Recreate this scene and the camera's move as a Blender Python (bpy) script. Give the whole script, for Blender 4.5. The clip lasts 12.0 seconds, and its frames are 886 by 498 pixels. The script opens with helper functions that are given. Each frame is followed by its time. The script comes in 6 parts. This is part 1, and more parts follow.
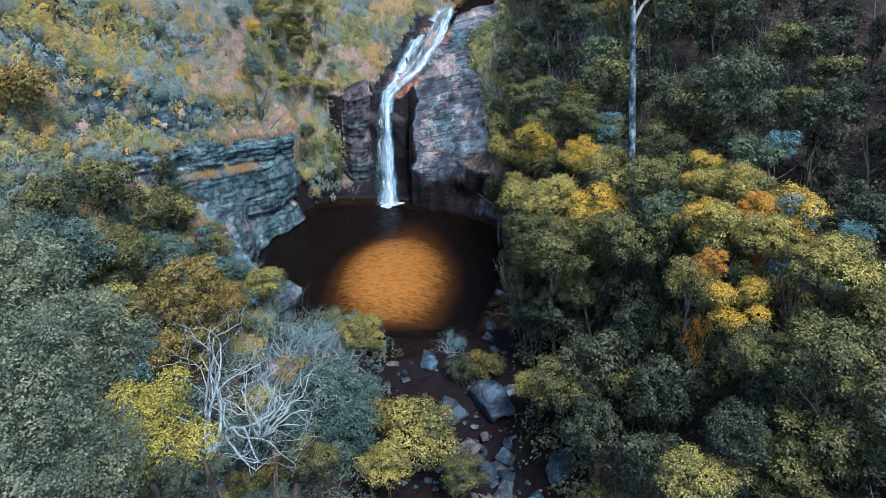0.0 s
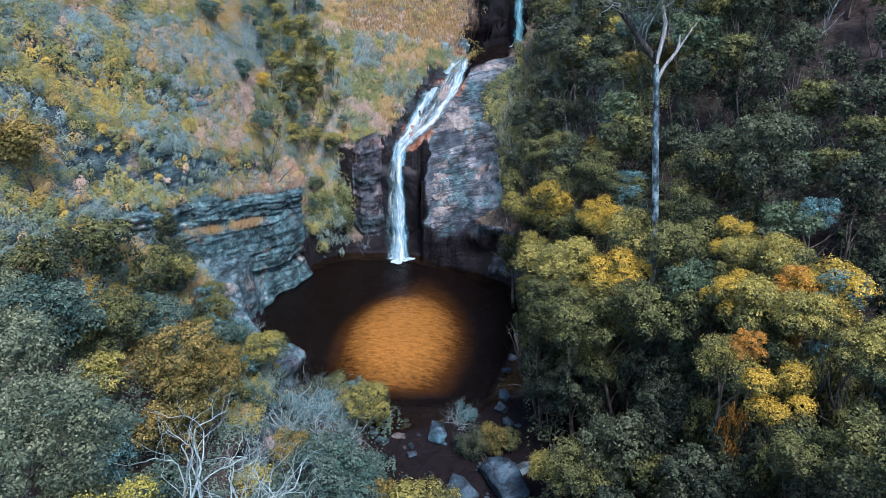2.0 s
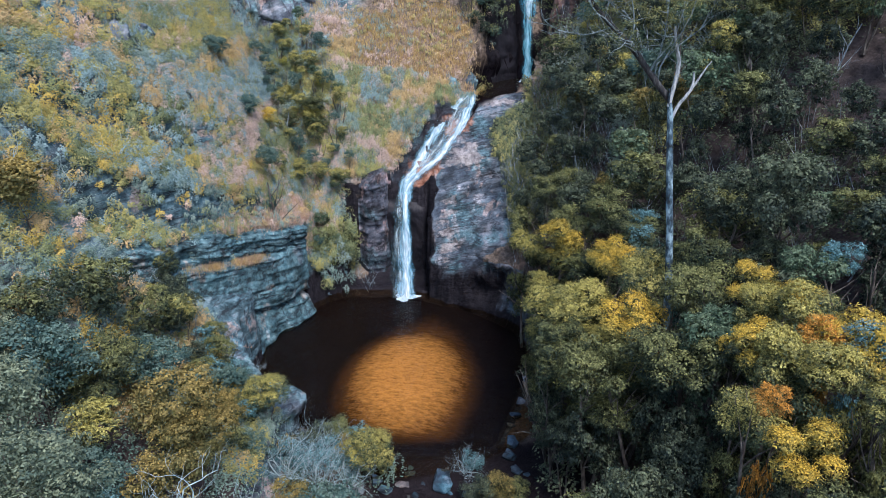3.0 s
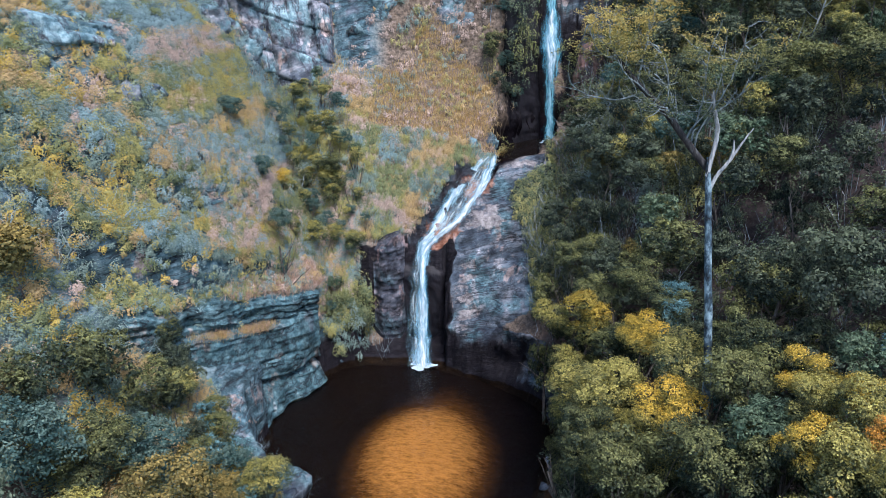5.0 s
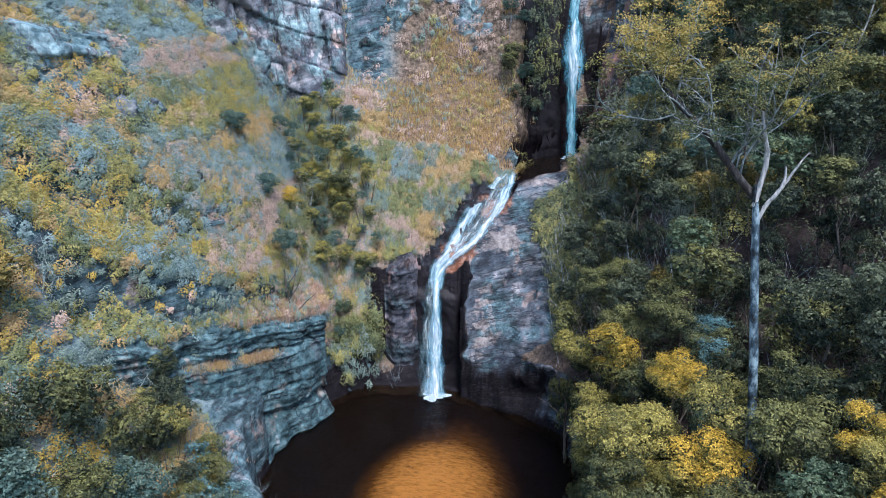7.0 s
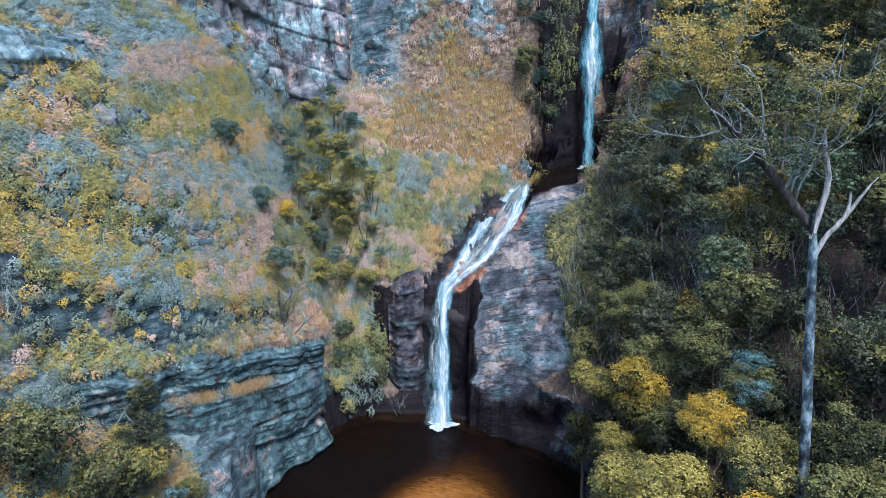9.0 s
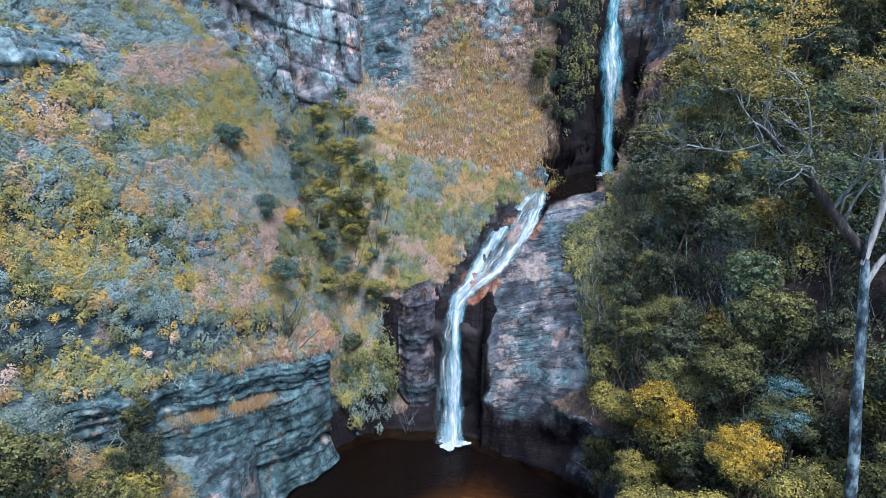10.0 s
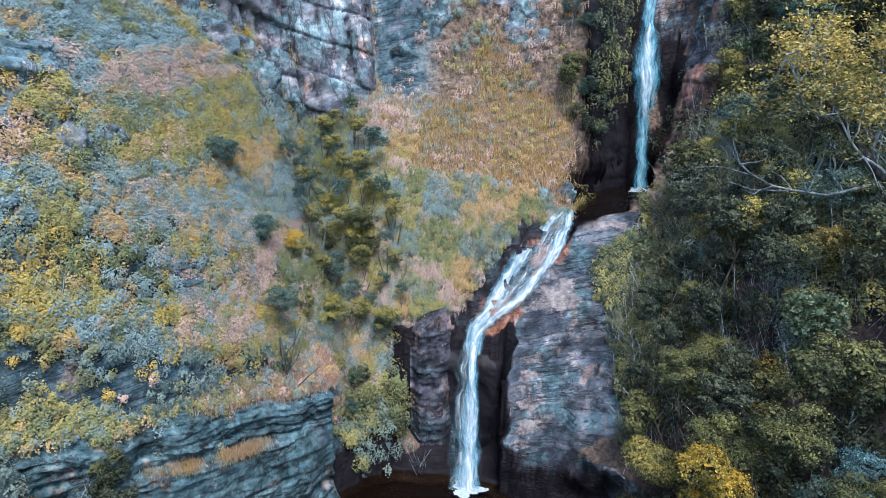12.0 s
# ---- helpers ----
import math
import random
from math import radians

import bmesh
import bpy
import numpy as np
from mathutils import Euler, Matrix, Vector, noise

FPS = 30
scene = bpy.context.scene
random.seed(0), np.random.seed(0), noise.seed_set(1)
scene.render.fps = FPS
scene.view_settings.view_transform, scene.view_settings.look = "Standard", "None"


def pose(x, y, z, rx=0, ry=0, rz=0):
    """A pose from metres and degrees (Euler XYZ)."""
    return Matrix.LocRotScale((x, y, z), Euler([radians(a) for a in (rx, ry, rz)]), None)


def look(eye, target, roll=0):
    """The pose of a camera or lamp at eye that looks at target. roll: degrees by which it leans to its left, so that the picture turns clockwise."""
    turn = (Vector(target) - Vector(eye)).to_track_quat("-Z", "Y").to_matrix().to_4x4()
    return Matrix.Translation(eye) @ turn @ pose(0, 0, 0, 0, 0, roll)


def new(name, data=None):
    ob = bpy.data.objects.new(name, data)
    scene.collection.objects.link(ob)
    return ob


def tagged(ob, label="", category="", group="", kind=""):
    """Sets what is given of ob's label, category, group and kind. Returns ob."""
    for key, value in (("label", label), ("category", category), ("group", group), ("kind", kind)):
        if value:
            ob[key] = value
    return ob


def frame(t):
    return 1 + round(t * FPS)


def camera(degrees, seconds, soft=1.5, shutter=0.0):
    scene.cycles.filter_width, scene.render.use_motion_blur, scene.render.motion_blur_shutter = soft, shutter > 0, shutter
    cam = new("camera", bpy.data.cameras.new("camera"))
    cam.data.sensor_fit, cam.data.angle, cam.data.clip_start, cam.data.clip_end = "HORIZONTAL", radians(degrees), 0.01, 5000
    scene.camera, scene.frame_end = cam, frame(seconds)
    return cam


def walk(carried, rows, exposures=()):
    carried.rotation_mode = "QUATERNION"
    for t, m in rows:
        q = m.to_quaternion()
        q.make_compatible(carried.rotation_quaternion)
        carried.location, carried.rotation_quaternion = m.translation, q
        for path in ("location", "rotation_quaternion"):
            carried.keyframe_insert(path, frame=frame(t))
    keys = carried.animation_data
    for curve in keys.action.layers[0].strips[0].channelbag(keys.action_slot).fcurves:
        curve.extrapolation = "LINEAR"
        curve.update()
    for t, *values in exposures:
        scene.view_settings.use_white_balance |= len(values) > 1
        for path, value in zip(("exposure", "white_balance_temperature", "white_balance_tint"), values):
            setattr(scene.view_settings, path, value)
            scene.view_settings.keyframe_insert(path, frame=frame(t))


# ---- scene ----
cam = camera(64.8, 12.0, soft=0.35)
METRES, EYE, TILT, LEAN, TURN = 25.0, 34.0, -30.0, 0.0, 0.0
ROWS = [
    (0.0, 0.0, 0.0, 0.0, 0.0, 0.0, -0.0),
    (0.5, 0.0031, 0.0276, 0.0156, 0.45, 0.29, -0.25),
    (1.0, 0.0058, 0.0545, 0.0315, 0.77, 1.04, -0.45),
    (1.5, 0.0076, 0.0817, 0.0464, 0.96, 2.28, -0.55),
    (2.0, 0.0089, 0.109, 0.0607, 1.14, 3.55, -0.68),
    (2.5, 0.0093, 0.1361, 0.0757, 1.41, 4.84, -0.84),
    (3.0, 0.0095, 0.1636, 0.0919, 1.72, 6.06, -1.02),
    (5.0, 0.0059, 0.2774, 0.1572, 3.16, 10.37, -1.88),
    (5.5, 0.0049, 0.3097, 0.1743, 3.49, 11.05, -2.07),
    (6.0, 0.004, 0.3445, 0.1935, 3.78, 11.07, -2.23),
    (6.5, 0.0037, 0.3808, 0.2135, 4.11, 11.1, -2.4),
    (7.0, 0.0031, 0.4181, 0.2338, 4.45, 11.12, -2.59),
    (9.0, -0.0017, 0.5812, 0.3232, 5.33, 11.23, -3.06),
    (9.5, -0.0042, 0.6263, 0.3483, 5.91, 11.24, -3.39),
    (10.0, -0.0058, 0.6735, 0.3751, 6.43, 11.26, -3.68),
    (10.5, -0.0083, 0.7221, 0.4026, 6.89, 11.27, -3.94),
    (11.0, -0.0116, 0.7719, 0.4306, 7.3, 11.29, -4.17),
    (11.5, -0.0157, 0.8216, 0.4592, 7.69, 11.29, -4.4),
    (12.0, -0.0198, 0.8718, 0.4876, 8.08, 11.31, -4.64),
]
walk(cam, [(t, pose(0, 0, EYE, TILT, LEAN, TURN) @ pose(METRES * x, METRES * y, METRES * z, 90 + pitch, roll, yaw)) for t, x, y, z, yaw, pitch, roll in ROWS])

# ---- world, sun, exposure ----
world = bpy.data.worlds.new("world")
world.use_nodes = True
scene.world = world
wt = world.node_tree
wt.nodes.clear()
sky = wt.nodes.new("ShaderNodeTexSky")
sky.sky_type, sky.sun_disc = "NISHITA", False
SUN_EL, SUN_AZ = 60.0, 152.0
sky.sun_elevation, sky.sun_rotation = radians(SUN_EL), radians(SUN_AZ)
wb = wt.nodes.new("ShaderNodeBackground")
wb.inputs["Strength"].default_value = 0.15
wo = wt.nodes.new("ShaderNodeOutputWorld")
wt.links.new(sky.outputs[0], wb.inputs[0])
wt.links.new(wb.outputs[0], wo.inputs[0])
sun = new("sun", bpy.data.lights.new("sun", "SUN"))
sun.data.energy, sun.data.angle, sun.data.color = 1.9, radians(20), (1.0, 0.96, 1.0)
sd = Vector((math.sin(radians(SUN_AZ)) * math.cos(radians(SUN_EL)), math.cos(radians(SUN_AZ)) * math.cos(radians(SUN_EL)), math.sin(radians(SUN_EL))))
sun.matrix_world = look(sd * 200, (0, 0, 0))
scene.view_settings.exposure = 1.0

# ---- terrain functions ----
def hash3(ix, iy, iz, k=0):
    h = (ix.astype(np.int64) * 374761393 + iy.astype(np.int64) * 668265263 + iz.astype(np.int64) * 1274126177 + k * 974711) & 0x7FFFFFFF
    h = ((h ^ (h >> 13)) * 1103515245) & 0x7FFFFFFF
    return ((h ^ (h >> 16)) & 0xFFFF) / 32767.5 - 1.0


def vnoise(x, y, z=None, k=0):
    """Smooth value noise, -1 to 1."""
    x, y = np.asarray(x, float), np.asarray(y, float)
    z = np.zeros_like(x) if z is None else np.asarray(z, float)
    ix, iy, iz = np.floor(x), np.floor(y), np.floor(z)
    fx, fy, fz = x - ix, y - iy, z - iz
    ux, uy, uz = (f * f * f * (f * (f * 6 - 15) + 10) for f in (fx, fy, fz))
    out = 0.0
    for dx in (0, 1):
        for dy in (0, 1):
            for dz in (0, 1):
                w = (ux if dx else 1 - ux) * (uy if dy else 1 - uy) * (uz if dz else 1 - uz)
                out = out + w * hash3(ix + dx, iy + dy, iz + dz, k)
    return out


def fbm(x, y, z=None, octaves=4, k=0):
    z = np.zeros_like(np.asarray(x, float)) if z is None else z
    s, a = 0.0, 0.5
    for o in range(octaves):
        s = s + a * vnoise(x * 2 ** o + 17 * o, y * 2 ** o - 9 * o, z * 2 ** o + 5 * o, k + o)
        a *= 0.5
    return s


def smax(a, b, k):
    h = np.clip(0.5 + 0.5 * (a - b) / k, 0, 1)
    return b + (a - b) * h + k * h * (1 - h)


def smin(a, b, k):
    return -smax(-a, -b, k)


def step(a, b, v):
    t = np.clip((v - a) / (b - a), 0, 1)
    return t * t * (3 - 2 * t)


def near_line(x, y, ax, ay, bx, by):
    """Distance to a stretch of line, and how far along it (0 to 1)."""
    t = np.clip(((x - ax) * (bx - ax) + (y - ay) * (by - ay)) / ((bx - ax) ** 2 + (by - ay) ** 2), 0, 1)
    return np.hypot(x - ax - t * (bx - ax), y - ay - t * (by - ay)), t


PX, PY, PR = -6.0, 57.0, 11.5


def pool_edge(x, y):
    """Metres outside the shore of the lower pool (minus: in the water)."""
    a = np.arctan2(y - PY, x - PX)
    r = np.hypot(x - PX, y - PY)
    edge = PR + 2.4 * np.exp(-((a - 2.12) / 0.34) ** 2) - 0.7 * np.exp(-((a + 2.1) / 0.35) ** 2) + 0.7 * np.exp(-((a - 1.58) / 0.2) ** 4) + 0.9 * np.exp(-((a - 2.8) / 0.3) ** 2) + 1.0 * np.exp(-((a - 0.35) / 0.5) ** 2) + 2.0 * np.exp(-((a + 0.95) / 0.3) ** 2)
    return r - edge + 0.5 * fbm(np.cos(a) * 5, np.sin(a) * 5, None, 3, 3)


def upper_edge(x, y):
    """Metres outside the shore of the upper pool, which lies aslant."""
    p, q = (x - 5.4) * 0.42 + (y - 88.6) * 0.91, (x - 5.4) * 0.91 - (y - 88.6) * 0.42
    return (np.hypot(p / 6.4, q / 2.6) - 1) * 2.6 + 0.3 * vnoise(x * 0.8, y * 0.8, None, 8)


def cliff_plan(y):
    """East-west place of the cliff face beside the pool."""
    return np.interp(y, (40, 50.5, 54.3, 57.8, 60.0, 61.3, 63.8, 66.2, 76), (-34.5, -25.3, -22.0, -19.1, -18.1, -17.6, -16.2, -14.9, -10.5))


def cliff_line(x, y):
    """Metres behind the face of the cliff beside the pool."""
    return (cliff_plan(y) - x) * 0.84


def left_hill(x, y):
    yy = smin(y, 62 + 0.15 * (y - 62), 4)
    a = -65.8 - 1.834 * x + 0.767 * yy
    d, t = near_line(x, y, -12.0, 69.5, -21, 86)
    a = smin(a, 33 + 0.35 * (-27 - x) + 0 * y, 5) - 8 * np.exp(-(d / 3.0) ** 2)
    c = cliff_line(x, y)
    near = step(47, 52, y) * step(72, 68, y)
    apron = np.maximum(-0.8, -0.9 + 0.9 * c + 0.3 * vnoise(x * 0.5, y * 0.5, None, 46))
    cut = (a - 2.4 * step(4.2, 3.4, c)) * step(1.3, 2.0, c) + np.minimum(apron, a) * (1 - step(1.3, 2.0, c))
    return a + (cut - a) * near


def back_slope(x, y):
    b = 10 + 1.05 * (y - 74) - 0.1 * (x + 8.5)
    b = b - 0.6 * np.maximum(0, 74 - y)
    lift = np.maximum(0, b - 26.5 + 2.0 * vnoise(x * 0.15, y * 0.15, None, 21))
    crag = 3.0 * np.floor(lift / 3.0 + 0.8 * fbm(x * 0.2, y * 0.2, None, 3, 22)) / 3.0
    return b + 1.5 * lift + 0.6 * np.maximum(crag, 0)


def rock_slab(x, y):
    s = smin(1.4 * (y - 66.7), 18.6 + 0 * y, 1.2)
    left = np.where(y > 74.7, -6.1 + 1.07 * (y - 74.7), -6.1) - 2.6
    s = s - 0.9 * np.maximum(0, left - x) * step(74.2, 76.5, y)
    return s - 3.0 * np.maximum(0, x - 4.7 - 1.7 * step(75, 79, y)) - 3.0 * np.maximum(0, -9.5 - x)


def right_hill(x, y):
    ramp = smin(smax(0.7 * (y - 56), 0 * y, 4), 17 + 0.2 * (y - 80), 3)
    return 0.75 * (x - 6) + ramp


def near_left(x, y):
    return 0.55 * smax(-x - 6, 0 * x, 3) + smin(smax(26 - y, 0 * y, 4), 13 + 0 * y, 3) * step(-5, -10, x) - 1


def ground(x, y):
    x, y = np.asarray(x, float), np.asarray(y, float)
    big = fbm(x / 14, y / 14, None, 3, 40) * 1.6
    bed = np.maximum(-0.3 - 0.07 * np.maximum(0, 46 - y), -12)
    h = smax(left_hill(x, y), near_left(x, y), 2)
    b = smax(back_slope(x, y), rock_slab(x, y), 1.0)
    h = smax(h, b, 1.5)
    wall = np.minimum(18 + 5.0 * (y - 93.8), 39) - 4 * np.maximum(0, -1 - x) - 3 * np.maximum(0, x - 14)
    h = smax(h, wall, 0.8)
    h = smax(h, right_hill(x, y), 2)
    h = smax(h + big * step(1, 9, h), bed + 0 * x, 1.0)
    # channels cut by the falls
    edge = 0.35 * vnoise(y * 1.3, x * 0, None, 33)
    bay = step(-12.9, -12.2, x + edge) * step(-3.3, -3.9, x + edge) * step(74.3, 73.8, y)
    h = h + bay * (np.minimum(h, 0.2 + 0.5 * np.maximum(0, y - 71.5)) - h)
    d = np.minimum(near_line(x, y, -6.1, 74.7, -0.3, 80.1)[0], near_line(x, y, -0.3, 80.1, 0.6, 83.5)[0])
    h = h - 1.1 * step(1.9, 1.3, d)
    d, t = near_line(x, y, 0.2, 82.0, 3.0, 85.0)
    h = np.where(d < 1.6, np.minimum(h, 17.3 + 1.5 * np.maximum(0, d - 0.8)), h)
    e = upper_edge(x, y)
    h = np.minimum(h, 16.9 + 1.4 * np.maximum(e, 0) + 5.0 * np.maximum(e - 0.7, 0))
    d, t = near_line(x, y, 7.4, 91, 7.6, 95.2)
    h = np.where(d < 3.2, np.minimum(h, 17.0 + 7 * np.maximum(0, d - 1.4) + 9.0 * np.maximum(0, y - 94.2)), h)
    # far country
    far = step(70, 200, np.hypot(x - PX, y - PY))
    h = h * (1 - far) + far * (np.clip(h, -12, 46) + 10 * fbm(x / 160, y / 160, None, 3, 60))
    h = smin(h, 46 + 6 * fbm(x / 40, y / 40, None, 2, 61), 4)
    # the pool
    s = pool_edge(x, y)
    depth = -0.5 - 2.3 * step(0, -5, s) + 1.9 * np.exp(-(((x + 4.0) / 6.4) ** 2 + ((y - 57.0) / 8.5) ** 2) ** 2)
    return depth + (h - depth) * step(0, 1.0, s)


def slope(x, y, e=0.4):
    gx = (ground(x + e, y) - ground(x - e, y)) / (2 * e)
    gy = (ground(x, y + e) - ground(x, y - e)) / (2 * e)
    return gx, gy


# ---- end of terrain functions ----

# ---- materials ----
def material(name, rough=0.7, metal=0.0):
    m = bpy.data.materials.new(name)
    m.use_nodes = True
    b = m.node_tree.nodes["Principled BSDF"]
    b.inputs["Roughness"].default_value, b.inputs["Metallic"].default_value = rough, metal
    return m, m.node_tree, b


def node(t, kind, **values):
    n = t.nodes.new("ShaderNode" + kind)
    for k, v in values.items():
        n.inputs[k.replace("_", " ")].default_value = v
    return n


def ramp(t, source, *stops):
    r = t.nodes.new("ShaderNodeValToRGB")
    e = r.color_ramp.elements
    while len(e) < len(stops):
        e.new(0.5)
    for i, (p, c) in enumerate(stops):
        e[i].position = p
        e[i].color = (*c, 1) if len(c) == 3 else (c[0], c[0], c[0], 1)
    t.links.new(source, r.inputs[0])
    return r.outputs[0]


def noise_tex(t, vector, scale, detail=5, rough=0.6):
    n = node(t, "TexNoise", Scale=scale, Detail=detail, Roughness=rough)
    if vector is not None:
        t.links.new(vector, n.inputs["Vector"])
    return n.outputs["Fac"]


def noise_colour(t, scale):
    n = node(t, "TexNoise", Scale=scale, Detail=4)
    t.links.new(place_vector(t), n.inputs["Vector"])
    return n.outputs["Color"]


def mix(t, fac, a, b, mode="MIX"):
    n = t.nodes.new("ShaderNodeMix")
    n.data_type, n.blend_type = "RGBA", mode
    for i, v in ((0, fac), (6, a), (7, b)):
        if isinstance(v, (int, float)):
            n.inputs[i].default_value = v
        elif isinstance(v, tuple):
            n.inputs[i].default_value = (*v, 1)
        else:
            t.links.new(v, n.inputs[i])
    return n.outputs[2]


def maths(t, op, a, b=0.0):
    n = t.nodes.new("ShaderNodeMath")
    n.operation = op
    for i, v in ((0, a), (1, b)):
        if isinstance(v, (int, float)):
            n.inputs[i].default_value = v
        else:
            t.links.new(v, n.inputs[i])
    return n.outputs[0]


def bump(t, bsdf, height, strength, distance):
    b = node(t, "Bump", Strength=strength, Distance=distance)
    t.links.new(height, b.inputs["Height"])
    t.links.new(b.outputs[0], bsdf.inputs["Normal"])


def place_vector(t, scale=(1, 1, 1), turn=(0, 0, 0)):
    g = t.nodes.new("ShaderNodeNewGeometry")
    turned = node(t, "Mapping", Rotation=tuple(radians(a) for a in turn))
    m = node(t, "Mapping", Scale=scale)
    t.links.new(g.outputs["Position"], turned.inputs["Vector"])
    t.links.new(turned.outputs[0], m.inputs["Vector"])
    return m.outputs[0]


def crack_lines(t, scale, stretch, turn, width):
    """Thin branching lines, 1 on the line."""
    n = noise_tex(t, place_vector(t, stretch, turn), scale, 5, 0.6)
    return ramp(t, maths(t, "ABSOLUTE", maths(t, "SUBTRACT", n, 0.5)), (0.0, (0.9,)), (width, (0,)))


def rock_colour(t, lichen=0.3, tone=(1, 1, 1), strata=(0.7, 0.7, 2.6), joints=(0.35, 0.35, 2.8)):
    """Grey schist with teal lichen, pink weathering, white patches and dark cracks; returns colour and height."""
    n1 = noise_tex(t, place_vector(t, (0.6, 0.6, 1.3), (10, 24, 0)), 0.6, 10, 0.68)
    n2 = noise_tex(t, place_vector(t), 0.3, 6, 0.62)
    n3 = noise_tex(t, place_vector(t), 1.6, 8, 0.68)
    n4 = noise_tex(t, place_vector(t, (1, 1, 0.6)), 0.4, 6, 0.65)
    n5 = noise_tex(t, place_vector(t, (1, 1, 0.5)), 0.5, 7, 0.68)
    base = ramp(t, n1, (0.32, (0.014, 0.018, 0.027)), (0.43, (0.045, 0.06, 0.08)), (0.53, (0.095, 0.12, 0.145)), (0.66, (0.23, 0.24, 0.265)))
    a = t.nodes.new("ShaderNodeAttribute")
    a.attribute_name = "lichen"
    teal = ramp(t, maths(t, "ADD", n2, maths(t, "MULTIPLY", maths(t, "ADD", a.outputs["Fac"], lichen), 0.16)), (0.56, (0,)), (0.64, (0.85,)))
    base = mix(t, teal, base, ramp(t, n3, (0.30, (0.02, 0.05, 0.062)), (0.46, (0.06, 0.125, 0.15)), (0.64, (0.17, 0.27, 0.30))))
    base = mix(t, ramp(t, n4, (0.58, (0,)), (0.64, (0.75,))), base, ramp(t, n3, (0.3, (0.16, 0.12, 0.11)), (0.6, (0.42, 0.33, 0.30))))
    base = mix(t, ramp(t, n5, (0.60, (0,)), (0.67, (0.7,))), base, ramp(t, n3, (0.3, (0.20, 0.21, 0.23)), (0.6, (0.48, 0.47, 0.49))))
    some = ramp(t, noise_tex(t, place_vector(t), 0.35, 3), (0.5, (0,)), (0.62, (1,)))
    cr1 = maths(t, "MULTIPLY", crack_lines(t, 0.4, (1.5, 0.7, 0.6), (10, 14, 0), 0.010), some)
    cr2 = maths(t, "MULTIPLY", crack_lines(t, 0.5, joints, (6, 12, 0), 0.03), ramp(t, n2, (0.36, (0,)), (0.48, (1,))))
    base = mix(t, cr1, base, (0.02, 0.02, 0.03))
    base = mix(t, cr2, base, (0.03, 0.033, 0.045))
    warp = mix(t, 0.25, place_vector(t, strata, (8, 14, 0)), noise_colour(t, 0.6))
    fine = noise_tex(t, warp, 0.62, 9, 0.68)
    base = mix(t, 1.0, base, ramp(t, fine, (0.36, (0.35,)), (0.48, (0.95,)), (0.62, (1.6,))), "MULTIPLY")
    base = mix(t, 1.0, base, tone, "MULTIPLY")
    n1 = maths(t, "ADD", n1, maths(t, "MULTIPLY", fine, 0.6))
    h = maths(t, "SUBTRACT", maths(t, "ADD", n1, maths(t, "MULTIPLY", n3, 0.5)), maths(t, "ADD", maths(t, "MULTIPLY", cr1, 0.35), maths(t, "MULTIPLY", cr2, 0.2)))
    return base, h


M = {}
# hillside: rock where steep, dry soil and shade-darkened litter elsewhere
m, t, b = material("hillside", 0.85)
rock, h = rock_colour(t, 0.3, (1.0, 1.0, 1.02))
att = t.nodes.new("ShaderNodeAttribute")
att.attribute_name = "soil"
soiln = noise_tex(t, place_vector(t), 0.5, 6, 0.65)
mossy = t.nodes.new("ShaderNodeAttribute")
mossy.attribute_name = "lichen"
grain = noise_tex(t, place_vector(t), 2.6, 8, 0.75)
soil = mix(t, mossy.outputs["Fac"], ramp(t, grain, (0.36, (0.05, 0.042, 0.036)), (0.48, (0.17, 0.13, 0.10)), (0.64, (0.36, 0.27, 0.21))),
           ramp(t, grain, (0.34, (0.06, 0.095, 0.105)), (0.46, (0.15, 0.23, 0.26)), (0.60, (0.25, 0.34, 0.37)), (0.68, (0.38, 0.32, 0.30))))
fac = ramp(t, maths(t, "ADD", att.outputs["Fac"], maths(t, "MULTIPLY", maths(t, "SUBTRACT", soiln, 0.5), 1.6)), (0.42, (0,)), (0.58, (1,)))
# dark litter, with the shade under the trees put into its colour
litter_shade = t.nodes.new("ShaderNodeAttribute")
litter_shade.attribute_name = "shade"
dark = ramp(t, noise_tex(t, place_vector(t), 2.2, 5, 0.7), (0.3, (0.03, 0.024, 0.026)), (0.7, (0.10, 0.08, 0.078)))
soil = mix(t, litter_shade.outputs["Fac"], soil, dark)
sand = t.nodes.new("ShaderNodeAttribute")
sand.attribute_name = "sand"
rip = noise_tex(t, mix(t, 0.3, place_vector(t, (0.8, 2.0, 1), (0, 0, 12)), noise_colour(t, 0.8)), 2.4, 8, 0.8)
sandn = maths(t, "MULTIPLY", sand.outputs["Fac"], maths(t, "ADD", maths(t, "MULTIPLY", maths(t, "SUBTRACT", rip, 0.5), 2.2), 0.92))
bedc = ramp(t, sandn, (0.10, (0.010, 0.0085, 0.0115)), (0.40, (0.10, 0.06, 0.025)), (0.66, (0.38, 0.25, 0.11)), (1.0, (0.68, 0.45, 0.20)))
wet = t.nodes.new("ShaderNodeAttribute")
wet.attribute_name = "bed"
# mask of wet rock and of the shade painted in recess and slot
wet_shade = t.nodes.new("ShaderNodeAttribute")
wet_shade.attribute_name = "wet"
wet_shadef = maths(t, "ADD", wet_shade.outputs["Fac"], maths(t, "MULTIPLY", maths(t, "SUBTRACT", noise_tex(t, place_vector(t, (1, 1, 0.3)), 0.8, 5), 0.5), 0.8))
wet_shadef = ramp(t, wet_shadef, (0.4, (0,)), (0.62, (1,)))
